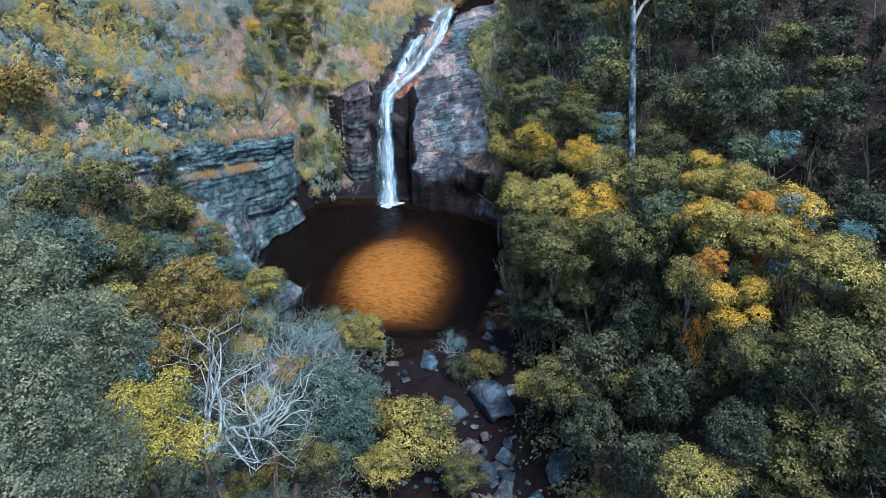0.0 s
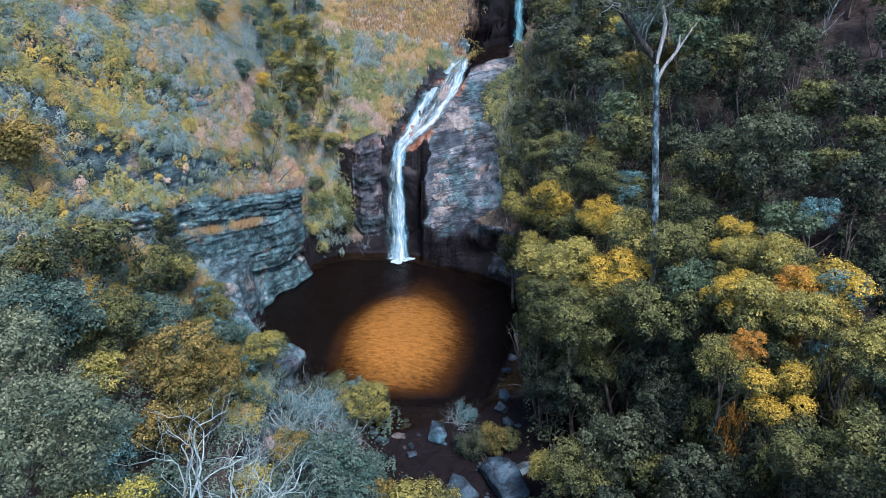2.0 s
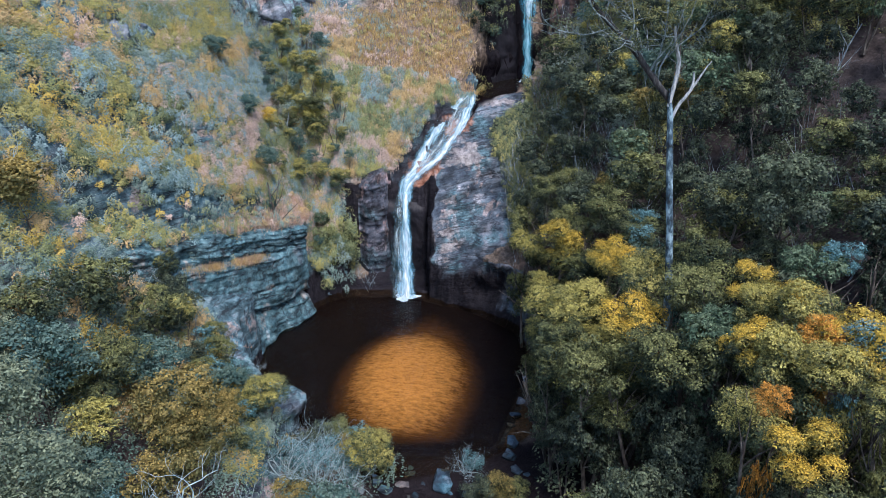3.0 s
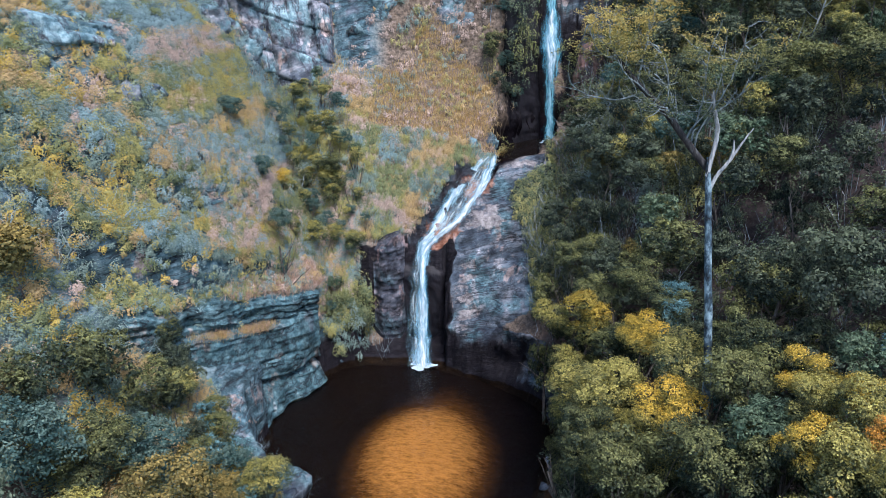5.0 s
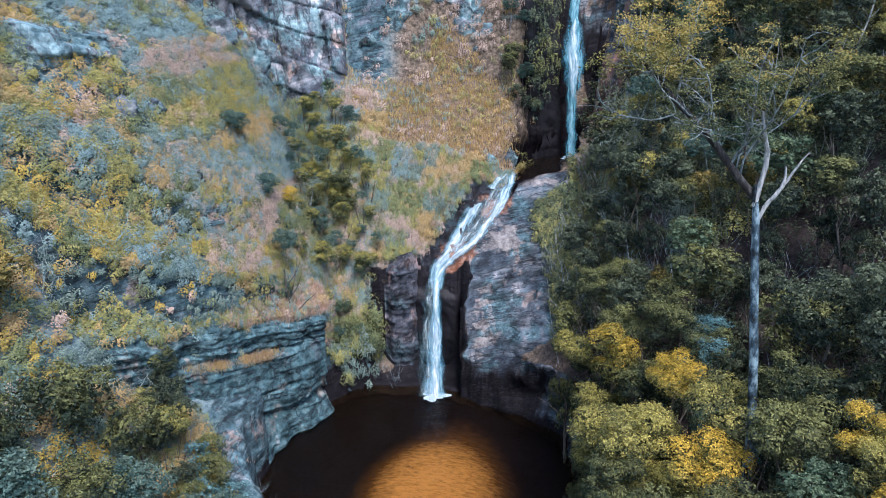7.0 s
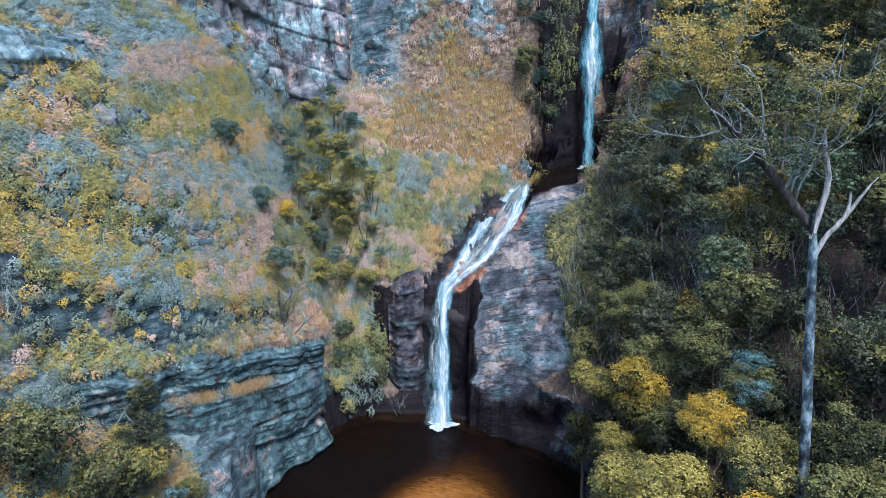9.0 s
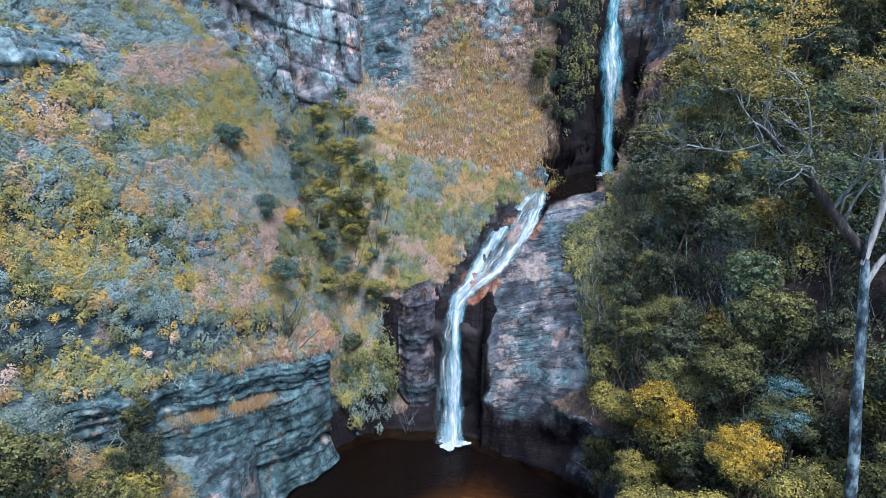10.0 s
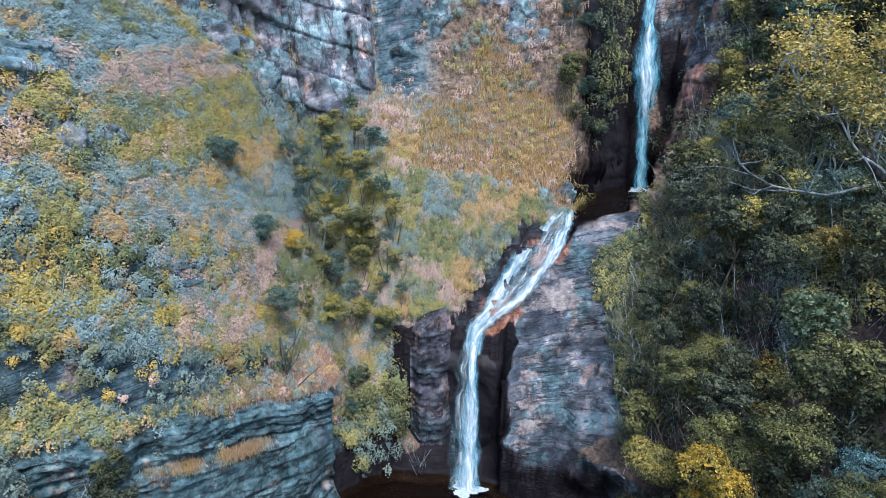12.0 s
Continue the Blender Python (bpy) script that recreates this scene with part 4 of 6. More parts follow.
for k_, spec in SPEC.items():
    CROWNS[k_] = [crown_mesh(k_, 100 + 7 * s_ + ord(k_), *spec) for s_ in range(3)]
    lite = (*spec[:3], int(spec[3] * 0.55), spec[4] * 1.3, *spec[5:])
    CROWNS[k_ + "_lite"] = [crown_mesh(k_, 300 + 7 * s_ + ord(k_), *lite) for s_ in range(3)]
TRUNKS["brown"] = [trunk_mesh(s_, "bark_brown", 1 + s_ % 2, 6) for s_ in range(4)]
TRUNKS["pale"] = [trunk_mesh(20 + s_, "bark_pale", 1, 5, 0.08) for s_ in range(3)]
WORDS = {
    "o": "rounded tree with golden yellow new leaves over green", "y": "dense tree with yellow-green domed crown", "Y": "bright yellow-green leafy tree on the bank",
    "g": "olive green rounded forest tree", "d": "dark green shaded forest tree", "p": "pale sage green forest tree", "s": "grey-green fine-leaved tree on the near bank",
    "H": "rust-orange leaved tree among green crowns", "h": "ochre-leaved autumn tree on the bank", "t": "teal green bushy small tree", "b": "bluish lichen-covered thin tree",
}
trng = np.random.default_rng(11)
placed = []


def plant(kind, x, y, height, r, squash=None, bark="brown", lite=""):
    """A tree rooted on the slope, its crown's middle at that height above the ground."""
    z = max(bed_z(x, y), foot_z(x, y))
    height = max(height, 0.6)
    if height < 3.7:
        tree = tagged(new("bush"), WORDS[kind].replace("forest tree", "bush").replace("small tree", "bush").replace("tree", "bush"), "bush", group="bushes on the banks")
    else:
        tree = tagged(new("tree"), WORDS[kind], "tree", group="trees with " + WORDS[kind].split(" ", 1)[0] + " crowns")
    tree.location = (x, y, z - 0.3)
    tr = new("trunk", TRUNKS[bark][int(trng.integers(len(TRUNKS[bark])))])
    tr.parent = tree
    g = 0.8 + 0.25 * r
    tr.scale = (height * g * 0.7, height * g * 0.7, height * 0.98)
    tr.rotation_euler = (0, 0, trng.uniform(0, 6.28))
    cr = new("crown", CROWNS[kind + lite][int(trng.integers(3))])
    cr.parent = tree
    cr.location = (0, 0, height + 0.3)
    sq = squash or trng.uniform(0.85, 1.1)
    if kind == "d":
        r, sq = 0.86 * r, 1.2 * sq
    cr.scale = (r * 1.05, r * 1.05, r * 1.05 * sq)
    cr.rotation_euler = (trng.uniform(-0.15, 0.15), trng.uniform(-0.15, 0.15), trng.uniform(0, 6.28))
    if height > 5.5:
        # darker leaf kinds below, standing in for shade under the crown
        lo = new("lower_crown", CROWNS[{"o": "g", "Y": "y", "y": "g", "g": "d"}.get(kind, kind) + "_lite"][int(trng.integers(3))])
        lo.parent = tree
        lo.location = (trng.uniform(-0.6, 0.6), trng.uniform(-0.6, 0.6), height * 0.55)
        lo.scale = (r * 0.75, r * 0.75, max(0.8 * r, height * 0.27))
        lo.rotation_euler = (0, 0, trng.uniform(0, 6.28))
    placed.append((x, y, r))


# trees on the far part of the right bank
for kind_, x_, y_, z_, r_ in (
    ("y", 5.6, 60.2, 9.6, 1.5),
    ("o", 7.5, 55.1, 11.9, 1.92),
    ("o", 10.5, 49.9, 13.4, 1.28),
    ("y", 11.8, 45.2, 14.2, 1.77),
    ("o", 10.2, 41.5, 13.0, 1.65),
    ("y", 6.2, 49.0, 9.9, 2.0),
    ("y", 7.9, 45.9, 11.3, 2.18),
    ("g", 8.8, 57.2, 12.9, 2.0),
    ("g", 11.0, 55.8, 14.7, 1.92),
    ("g", 12.6, 50.7, 15.0, 1.57),
    ("g", 14.7, 44.1, 16.3, 1.73),
    ("d", 17.5, 48.6, 18.5, 2.65),
    ("d", 19.8, 45.2, 19.7, 3.06),
    ("g", 13.8, 40.9, 15.5, 1.95),
    ("o", 15.9, 38.9, 16.9, 1.25),
    ("y", 15.5, 36.7, 16.8, 1.34),
):
    plant(kind_, x_, y_, z_ - bed_z(x_, y_), r_)
# trees on the far part of the right bank
for kind_, x_, y_, z_, r_ in (
    ("o", 14.1, 34.4, 15.9, 1.41),
    ("p", 18.0, 37.7, 18.4, 1.54),
    ("y", 16.7, 34.7, 17.7, 1.43),
    ("g", 7.6, 64.6, 13.6, 1.75),
    ("g", 11.5, 35.9, 14.0, 2.05),
    ("g", 8.0, 38.5, 11.5, 2.19),
    ("g", 6.3, 41.7, 9.2, 1.6),
    ("p", 13.2, 36.6, 15.2, 1.78),
    ("g", 6.2, 43.5, 10.3, 1.74),
    ("g", 10.7, 37.8, 13.3, 1.68),
    ("y", 14.9, 32.5, 16.4, 1.63),
):
    plant(kind_, x_, y_, z_ - bed_z(x_, y_), r_)
# trees on the near part of the right bank
for kind_, x_, y_, z_, r_ in (
    ("d", 11.6, 33.3, 9.0, 2.1),
    ("g", 8.7, 42.0, 7.0, 1.85),
    ("d", 6.9, 39.7, 5.7, 1.6),
    ("d", 9.2, 32.2, 7.4, 2.6),
    ("d", 11.6, 27.7, 9.2, 2.52),
    ("d", 12.1, 21.1, 12.9, 1.69),
    ("d", 10.0, 23.9, 7.9, 2.09),
    ("d", 8.2, 27.9, 6.5, 1.94),
    ("g", 14.0, 24.6, 14.6, 1.39),
    ("g", 16.3, 22.1, 16.1, 2.26),
    ("g", 16.2, 21.3, 12.4, 2.23),
    ("o", 17.9, 31.7, 17.1, 1.79),
    ("y", 18.0, 27.3, 17.3, 1.78),
    ("y", 15.3, 32.4, 15.4, 1.96),
    ("o", 14.4, 27.9, 14.8, 1.49),
    ("y", 5.5, 35.0, 3.3, 1.3),
):
    plant(kind_, x_, y_, z_ - bed_z(x_, y_), r_)
# trees on the near part of the right bank
for kind_, x_, y_, z_, r_ in (
    ("g", 7.3, 31.9, 5.9, 1.92),
    ("d", 13.9, 29.3, 10.9, 1.93),
    ("d", 15.8, 24.2, 12.4, 2.05),
    ("g", 14.2, 20.8, 11.0, 1.93),
    ("y", 10.3, 20.0, 11.5, 1.54),
    ("g", 20.1, 26.7, 15.0, 1.87),
    ("d", 17.6, 20.9, 13.4, 1.94),
):
    plant(kind_, x_, y_, z_ - bed_z(x_, y_), r_)
# tall trees on the near left bank
for kind_, x_, y_, z_, r_ in (
    ("s", -19.0, 27.0, 16.0, 2.89),
    ("s", -14.2, 22.3, 17.0, 2.54),
    ("s", -10.2, 13.4, 22.4, 1.82),
    ("s", -9.3, 12.8, 20.2, 1.8),
    ("s", -9.3, 11.2, 22.0, 1.68),
    ("Y", -9.0, 16.2, 18.2, 1.65),
):
    plant(kind_, x_, y_, z_ - bed_z(x_, y_), r_)
# small trees on the left bank
for kind_, x_, y_, z_, r_ in (
    ("h", -16.6, 37.8, 9.1, 2.74),
    ("g", -21.3, 39.4, 10.5, 2.46),
    ("t", -23.3, 36.5, 13.0, 2.92),
    ("s", -25.4, 36.0, 13.6, 2.36),
    ("h", -14.7, 36.7, 7.8, 1.92),
    ("t", -7.9, 35.1, 3.1, 2.69),
    ("y", -6.0, 41.8, 2.7, 1.62),
    ("h", -9.9, 36.1, 3.7, 1.4),
    ("y", -1.6, 32.4, 2.1, 2.39),
    ("s", -13.5, 24.0, 5.2, 1.6),
    ("g", -7.2, 27.7, 4.4, 1.4),
    ("y", -3.3, 28.0, 3.6, 1.5),
    ("y", -13.2, 43.6, 5.9, 1.52),
    ("h", -15.3, 33.3, 8.2, 2.18),
    ("t", -5.8, 32.2, 2.4, 2.21),
    ("t", -19.6, 41.4, 9.5, 2.32),
):
    plant(kind_, x_, y_, z_ - bed_z(x_, y_), r_)
# small trees on the left bank
for kind_, x_, y_, z_, r_ in (
    ("t", -9.5, 30.2, 3.9, 1.95),
    ("g", 1.2, 28.9, 2.1, 1.4),
    ("t", -5.4, 35.4, 2.3, 1.55),
):
    plant(kind_, x_, y_, z_ - bed_z(x_, y_), r_)
# trees in the gully
for kind_, x_, y_, z_, r_ in (
    ("y", -15.8, 77.6, 16.5, 1.65),
    ("y", -16.7, 71.2, 12.6, 1.54),
    ("g", -15.0, 71.6, 7.4, 1.24),
    ("g", -19.0, 76.7, 16.6, 1.32),
    ("o", -18.5, 69.8, 18.6, 0.84),
    ("t", -22.0, 67.4, 25.5, 1.15),
    ("y", -12.9, 73.2, 11.5, 1.26),
    ("t", -17.6, 64.6, 16.3, 1.11),
    ("g", -14.6, 71.0, 4.6, 1.0),
    ("t", -19.5, 67.0, 20.4, 1.0),
):
    plant(kind_, x_, y_, z_ - bed_z(x_, y_), r_)
# lichened, rusty and golden crowns among the right bank's trees
for kind_, x_, y_, z_, r_ in (
    ("b", 17.8, 31.3, 18.1, 1.21),
    ("b", 19.5, 28.9, 18.2, 0.81),
    ("b", 13.4, 53.7, 15.0, 1.04),
    ("b", 19.4, 37.5, 19.3, 1.16),
    ("b", 12.3, 50.0, 15.3, 0.93),
    ("H", 16.4, 32.4, 17.7, 1.03),
    ("H", 13.2, 29.2, 16.4, 0.8),
    ("o", 16.6, 35.5, 17.5, 1.17),
    ("o", 10.4, 49.7, 13.6, 1.33),
    ("y", 16.7, 26.9, 17.6, 1.16),
    ("g", 14.0, 34.1, 15.4, 1.34),
    ("y", 16.1, 30.7, 17.0, 1.38),
    ("y", 13.3, 31.3, 13.9, 1.41),
    ("y", 7.4, 42.6, 8.2, 1.6),
    ("y", 6.6, 46.6, 7.4, 1.5),
    ("g", 9.0, 38.6, 8.6, 1.6),
    ("y", 8.6, 44.4, 9.6, 1.6),
    ("y", 6.0, 51.2, 6.4, 1.35),
    ("y", 6.6, 47.6, 6.2, 1.35),
    ("g", 7.6, 46.0, 6.6, 1.5),
    ("y", 6.2, 53.8, 9.0, 1.35),
    ("g", 8.6, 48.8, 8.2, 1.5),
    ("y", 10.4, 40.4, 10.6, 1.5),
):
    plant(kind_, x_, y_, z_ - bed_z(x_, y_), r_)


# forest beyond the named trees: right-hand hill, then the far slopes
def fill(seed, tries, x0, x1, y0, y1, gap, pick, keep):
    rng = np.random.default_rng(seed)
    for _ in range(tries):
        x, y = rng.uniform(x0, x1), rng.uniform(y0, y1)
        kind, height, r = pick(rng)
        if not keep(x, y) or any((x - a) ** 2 + (y - b_) ** 2 < (gap * (r + c)) ** 2 for a, b_, c in placed):
            continue
        plant(kind, x, y, height, r, None, "pale" if rng.uniform() < 0.25 else "brown", "_lite")


def pick_right(rng):
    k = rng.choice(list("ddgpdgd"))
    return k, rng.uniform(4.5, 8), rng.uniform(1.5, 2.6)


def pick_low(rng):
    return rng.choice(list("dgdt")), rng.uniform(1.8, 3.2), rng.uniform(1.2, 1.9)


fill(31, 500, 8, 34, 52, 100, 0.82, pick_right, lambda x, y: x > 8 and not (y > 78 and x < 14.5))
fill(32, 300, 17, 34, 12, 60, 0.72, pick_right, lambda x, y: x > 13)
fill(33, 220, 5, 24, 18, 62, 0.5, pick_low, lambda x, y: x > 6 + 0.1 * abs(y - 40))
fill(34, 160, -20, -2, 10, 38, 0.62, lambda rng: (rng.choice(list("ytthb")), rng.uniform(2.0, 3.5), rng.uniform(1.3, 2.0)), lambda x, y: x < -4 and (x + 10.5) ** 2 + (y - 25.5) ** 2 > 20)
fill(35, 140, -34, -18, 22, 46, 0.66, lambda rng: (rng.choice(list("ttgdgyh")), rng.uniform(2.5, 4.5), rng.uniform(1.4, 2.3)), lambda x, y: True)
fill(37, 500, -21, -10.5, 68.5, 85, 0.62, lambda rng: (rng.choice(list("ytpyYtyt")), rng.uniform(1.5, 4.8), rng.uniform(0.5, 1.1)), lambda x, y: near_line(x, y, -13.5, 69.5, -19.5, 83)[0] < 4.2 and pool_edge(x, y) > 0.8 and not (y < 75 and x > -12.2))
fill(38, 260, 4.3, 15, 60, 93, 0.5, lambda rng: (rng.choice(list("gddgdhd")), rng.uniform(2.0, 5.5), rng.uniform(0.8, 1.6)), lambda x, y: upper_edge(x, y) > 2.0 and x > 5.0 + 0.55 * max(0, y - 70) and not (y > 79 and x < 14))
fill(39, 60, 0.0, 3.5, 88, 97, 0.4, lambda rng: (rng.choice(list("gdt")), rng.uniform(2.0, 4.0), rng.uniform(0.7, 1.2)), lambda x, y: upper_edge(x, y) > 1.0)
fill(40, 160, -19, -7, 38, 50, 0.42, lambda rng: (rng.choice(list("tdgbgh")), rng.uniform(0.8, 1.8), rng.uniform(0.8, 1.4)), lambda x, y: (3.0 if x < -10 else 0.2) < pool_edge(x, y) < 8 and not (-12.5 < x < -6.5 and y < 43))
fill(41, 200, -25, -17, 45, 57, 0.42, lambda rng: (rng.choice(list("dgdyd")), rng.uniform(1.2, 3.0), rng.uniform(0.8, 1.5)), lambda x, y: cliff_line(x, y) < 1.0 and bed_z(x, y) < 8.0 and pool_edge(x, y) > 4.6 and y < 53.5)
fill(42, 500, 12, 34, 66, 100, 0.55, lambda rng: (rng.choice(list("tyhpyt")), rng.uniform(2.5, 5.5), rng.uniform(0.9, 1.7)), lambda x, y: not (y > 82 and x < 13))
fill(36, 60, -2, 4, 84, 100, 0.6, lambda rng: (rng.choice(list("gdy")), rng.uniform(2, 3.5), rng.uniform(1.0, 1.6)), lambda x, y: y > 93)

# the tall dying tree: pale trunk, two bleached limbs, and a leafy limb towards the valley
def emergent_tree():
    rng = np.random.default_rng(77)
    base = Vector((13.4, 44.2, bed_z(13.4, 44.2)))
    tree = tagged(new("emergent_tree"), "tall dying tree with pale lichened trunk and bleached forked limbs", "tree")
    tree.location = base
    off = -np.array(base)

    def limb(name, pts, radii, mat, label="", sides=10, parent=tree):
        pts = np.array(pts, float)
        s = np.linspace(0, 1, len(pts))
        ss = np.linspace(0, 1, len(pts) * 5)
        c = np.stack([np.interp(ss, s, pts[:, a_]) for a_ in range(3)], 1)
        for _ in range(4):
            c[1:-1] = (c[:-2] + 2 * c[1:-1] + c[2:]) / 4
        c = c + 0.02 * np.stack([vnoise(ss * 12, ss * 0 + a_, None, 90 + a_) for a_ in range(3)], 1)
        ob = new(name, mesh_of(name, *tube(c + off, np.interp(ss, s, radii), sides), M[mat], True))
        ob.parent = parent
        if label:
            ob["label"] = label
        return ob

    limb("trunk", [(13.5, 44.2, base.z - 0.6), (13.2, 44.1, 9), (13.0, 44, 13.8), (12.5, 44, 18), (12.0, 44, 22), (11.6, 44, 25.2), (11.4, 44, 26.4)], [0.36, 0.28, 0.235, 0.21, 0.19, 0.165, 0.06], "bark_mottled", "", 12)
    limb("limb", [(11.5, 44, 25.4), (11.7, 44, 27.0), (11.75, 44, 27.9), (11.45, 44, 28.8), (11.3, 44, 29.7)], [0.12, 0.12, 0.11, 0.09, 0.05], "bark_bleached", "bleached dead limb")
    fork = limb("limb", [(11.64, 44, 24.5), (12.0, 44, 25.5), (12.45, 44, 26.1), (12.7, 44, 26.5), (13.0, 44, 27.1), (13.5, 44, 27.9)], [0.12, 0.10, 0.09, 0.075, 0.055, 0.025], "bark_bleached", "bleached dead limb")
    limb("snag", [(12.55, 44, 26.25), (12.66, 44, 26.8), (12.62, 44, 27.3)], [0.08, 0.07, 0.04], "bark_bleached", "short broken snag", parent=fork)
    main = limb("limb", [(11.5, 44.2, 25.8), (10.3, 44.4, 27.2), (9.0, 44.6, 28.8), (7.7, 44.5, 29.9), (6.6, 44.4, 31.2), (5.6, 44.2, 32.1), (4.3, 44.0, 32.6)], [0.19, 0.17, 0.16, 0.14, 0.10, 0.07, 0.03], "bark_dark", "dark living limb")
    tips = []
    pieces = []
    starts = [((9.0, 44.6, 28.8), (0.5, -0.4, 1.0), 4.5), ((7.7, 44.5, 29.9), (0.4, 0.6, 1.0), 4.5), ((8.4, 44.5, 29.4), (-0.9, -0.6, 0.15), 4.0), ((6.6, 44.4, 31.2), (-0.6, -0.5, 0.3), 3.0), ((10.3, 44.4, 27.2), (0.2, 0.3, 1.2), 5.0), ((9.6, 44.5, 28.0), (-0.5, -1.0, 0.4), 4.2), ((7.0, 44.4, 30.6), (-0.3, 0.8, 0.6), 3.2), ((10.3, 44.4, 27.2), (0.1, -0.6, 1.2), 5.0), ((8.0, 44.5, 29.6), (-0.9, 0.2, -0.15), 4.0), ((10.6, 44.4, 27.0), (0.4, 0.6, 1.5), 5.5), ((10.8, 44.4, 26.8), (0.7, -0.2, 1.8), 6.5), ((10.0, 44.4, 27.6), (-0.2, 1.2, 1.2), 5.0)]
    for st, way, ln in starts:
        pts, rd, d = branch(rng, st, way, ln, 0.05, 0.014, 0.6, 8, 0.3)
        pieces.append(tube(pts + off, rd, 6))
        for k in range(2, 9):
            for _ in range(2):
                p2, r2, _d = branch(rng, pts[k], unit(d + 1.1 * rng.normal(size=3)), rng.uniform(0.8, 1.8), 0.035, 0.012, 0.6, 5, 0.5)
                pieces.append(tube(p2 + off, r2 * 0.7, 4))
                tips += [p2[-1], p2[3]]
    tw = new("branchwork", mesh_of("branchwork", *joined(pieces), M["bark_grey"], True))
    tw.parent = main
    tips = np.array(tips)
    tips = tips[rng.uniform(size=len(tips)) < np.where(tips[:, 2] > 30.6, 0.85, 0.26)]
    gold = tips[:, 2] + 1.3 * rng.normal(size=len(tips)) > 32.4
    for name_, mat_, some in (("crown", "leaf_y", tips[~gold]), ("top_crown", "leaf_e", tips[gold])):
        n = 117
        heart = np.repeat(some, 3, 0) + 0.32 * rng.normal(size=(len(some) * 3, 3)) * np.array([1.2, 1.2, 0.6])
        c = np.repeat(heart, n // 3, 0) + 0.13 * rng.normal(size=(len(heart) * (n // 3), 3)) * np.array([1.2, 1.2, 0.6])
        v, f = leaves(rng, c + off, np.tile([0, 0, 1.0], (len(c), 1)), 0.105, 0.062, 0.6)
        tint = np.clip(0.15 + 0.12 * (c[:, 2] - 29) + 0.15 * rng.normal(size=len(c)), 0, 1)
        lv = new(name_, mesh_of(name_, v, f, M[mat_], False, {"tint": np.repeat(tint, 4)}))
        lv.parent = tree


bark_material("bark_bleached", (0.12, 0.14, 0.15), (0.36, 0.39, 0.41), (0.58, 0.58, 0.58))
bark_material("bark_dark", (0.012, 0.012, 0.015), (0.035, 0.032, 0.033), (0.10, 0.10, 0.10))
bark_material("bark_grey", (0.06, 0.08, 0.085), (0.17, 0.22, 0.235), (0.36, 0.43, 0.45))
bark_material("bark_mottled", (0.006, 0.01, 0.015), (0.06, 0.11, 0.15), (0.32, 0.46, 0.53), 0.7, 1.5)
emergent_tree()


# leafless trees: forking pale stems
def bare_tree(x, y, height, spread, stems, seed, label, mat="bark_bare", lean=(0, 0), r0=0.09, depth=4, flare=0.45, fork=0.0):
    rng = np.random.default_rng(seed)
    z = bed_z(x, y)
    tree = tagged(new("bare_tree"), label, "tree")
    tree.location = (x, y, z - 0.2)

    def grow(start, way, ln, r, level, out):
        pts, rd, d = branch(rng, start, way, ln, r, r * 0.6, 0.55, 6, 0.25)
        out.append(tube(pts, rd, 6 if level < 2 else 4))
        if level == depth:
            return
        for k in (3, 5, 6):
            if k < 6 and rng.uniform() < 0.25:
                continue
            w = unit(d + spread * rng.normal(size=3) * np.array([1, 1, 0.5]))
            grow(pts[k], w, ln * rng.uniform(0.55, 0.8), rd[k] * (0.85 if k == 6 else 0.6), level + 1, out)

    up = max(0.0, fork - z + 0.2) if fork else 0.0
    if up:
        pts, rd, d = branch(rng, (0, 0, -0.2), (0, 0, 1), up + 0.4, r0 * 2.2, r0 * 1.5, 0.08, 8)
        tr = new("trunk", mesh_of("trunk", *tube(pts, rd, 8), M["bark_brown"], True))
        tr.parent = tree
    for s_ in range(stems):
        a_ = 2 * math.pi * s_ / stems + rng.uniform(-0.5, 0.5)
        pieces = []
        grow((0.1 * math.cos(a_), 0.1 * math.sin(a_), up), (flare * math.cos(a_) + lean[0], flare * math.sin(a_) + lean[1], 1.0), height * 0.42, r0, 0, pieces)
        st = new("stem", mesh_of("stem", *joined(pieces), M[mat], True))
        st.parent = tree
    return tree


bare_tree(-9.8, 21.2, 7.2, 0.7, 6, 5, "leafless tree with pale bluish forking stems on the near bank", r0=0.085, depth=4, flare=0.7, lean=(-0.05, 0.3), fork=11.8)
bare_tree(-9.0, 25.2, 6.2, 0.7, 6, 6, "leafless tree with pale bluish forking stems on the near bank", r0=0.065, depth=4, flare=0.8, lean=(0.25, 0.2), fork=8.6)
bare_tree(-9.2, 40.2, 6.0, 0.8, 13, 7, "grey twiggy leafless shrub beside the pool", r0=0.04)
bare_tree(-11.4, 41.4, 6.0, 0.8, 13, 8, "grey twiggy leafless shrub beside the pool", r0=0.04)
bare_tree(-7.6, 40.6, 4.4, 0.8, 12, 9, "grey twiggy leafless shrub beside the pool", r0=0.04)
bare_tree(0.6, 43.2, 2.8, 0.9, 10, 10, "grey twiggy shrub standing in the outlet", "bark_twig", r0=0.03)
bare_tree(2.0, 40.6, 2.6, 0.9, 7, 12, "dark twiggy shrub standing in the outlet", "bark_brown", r0=0.03)


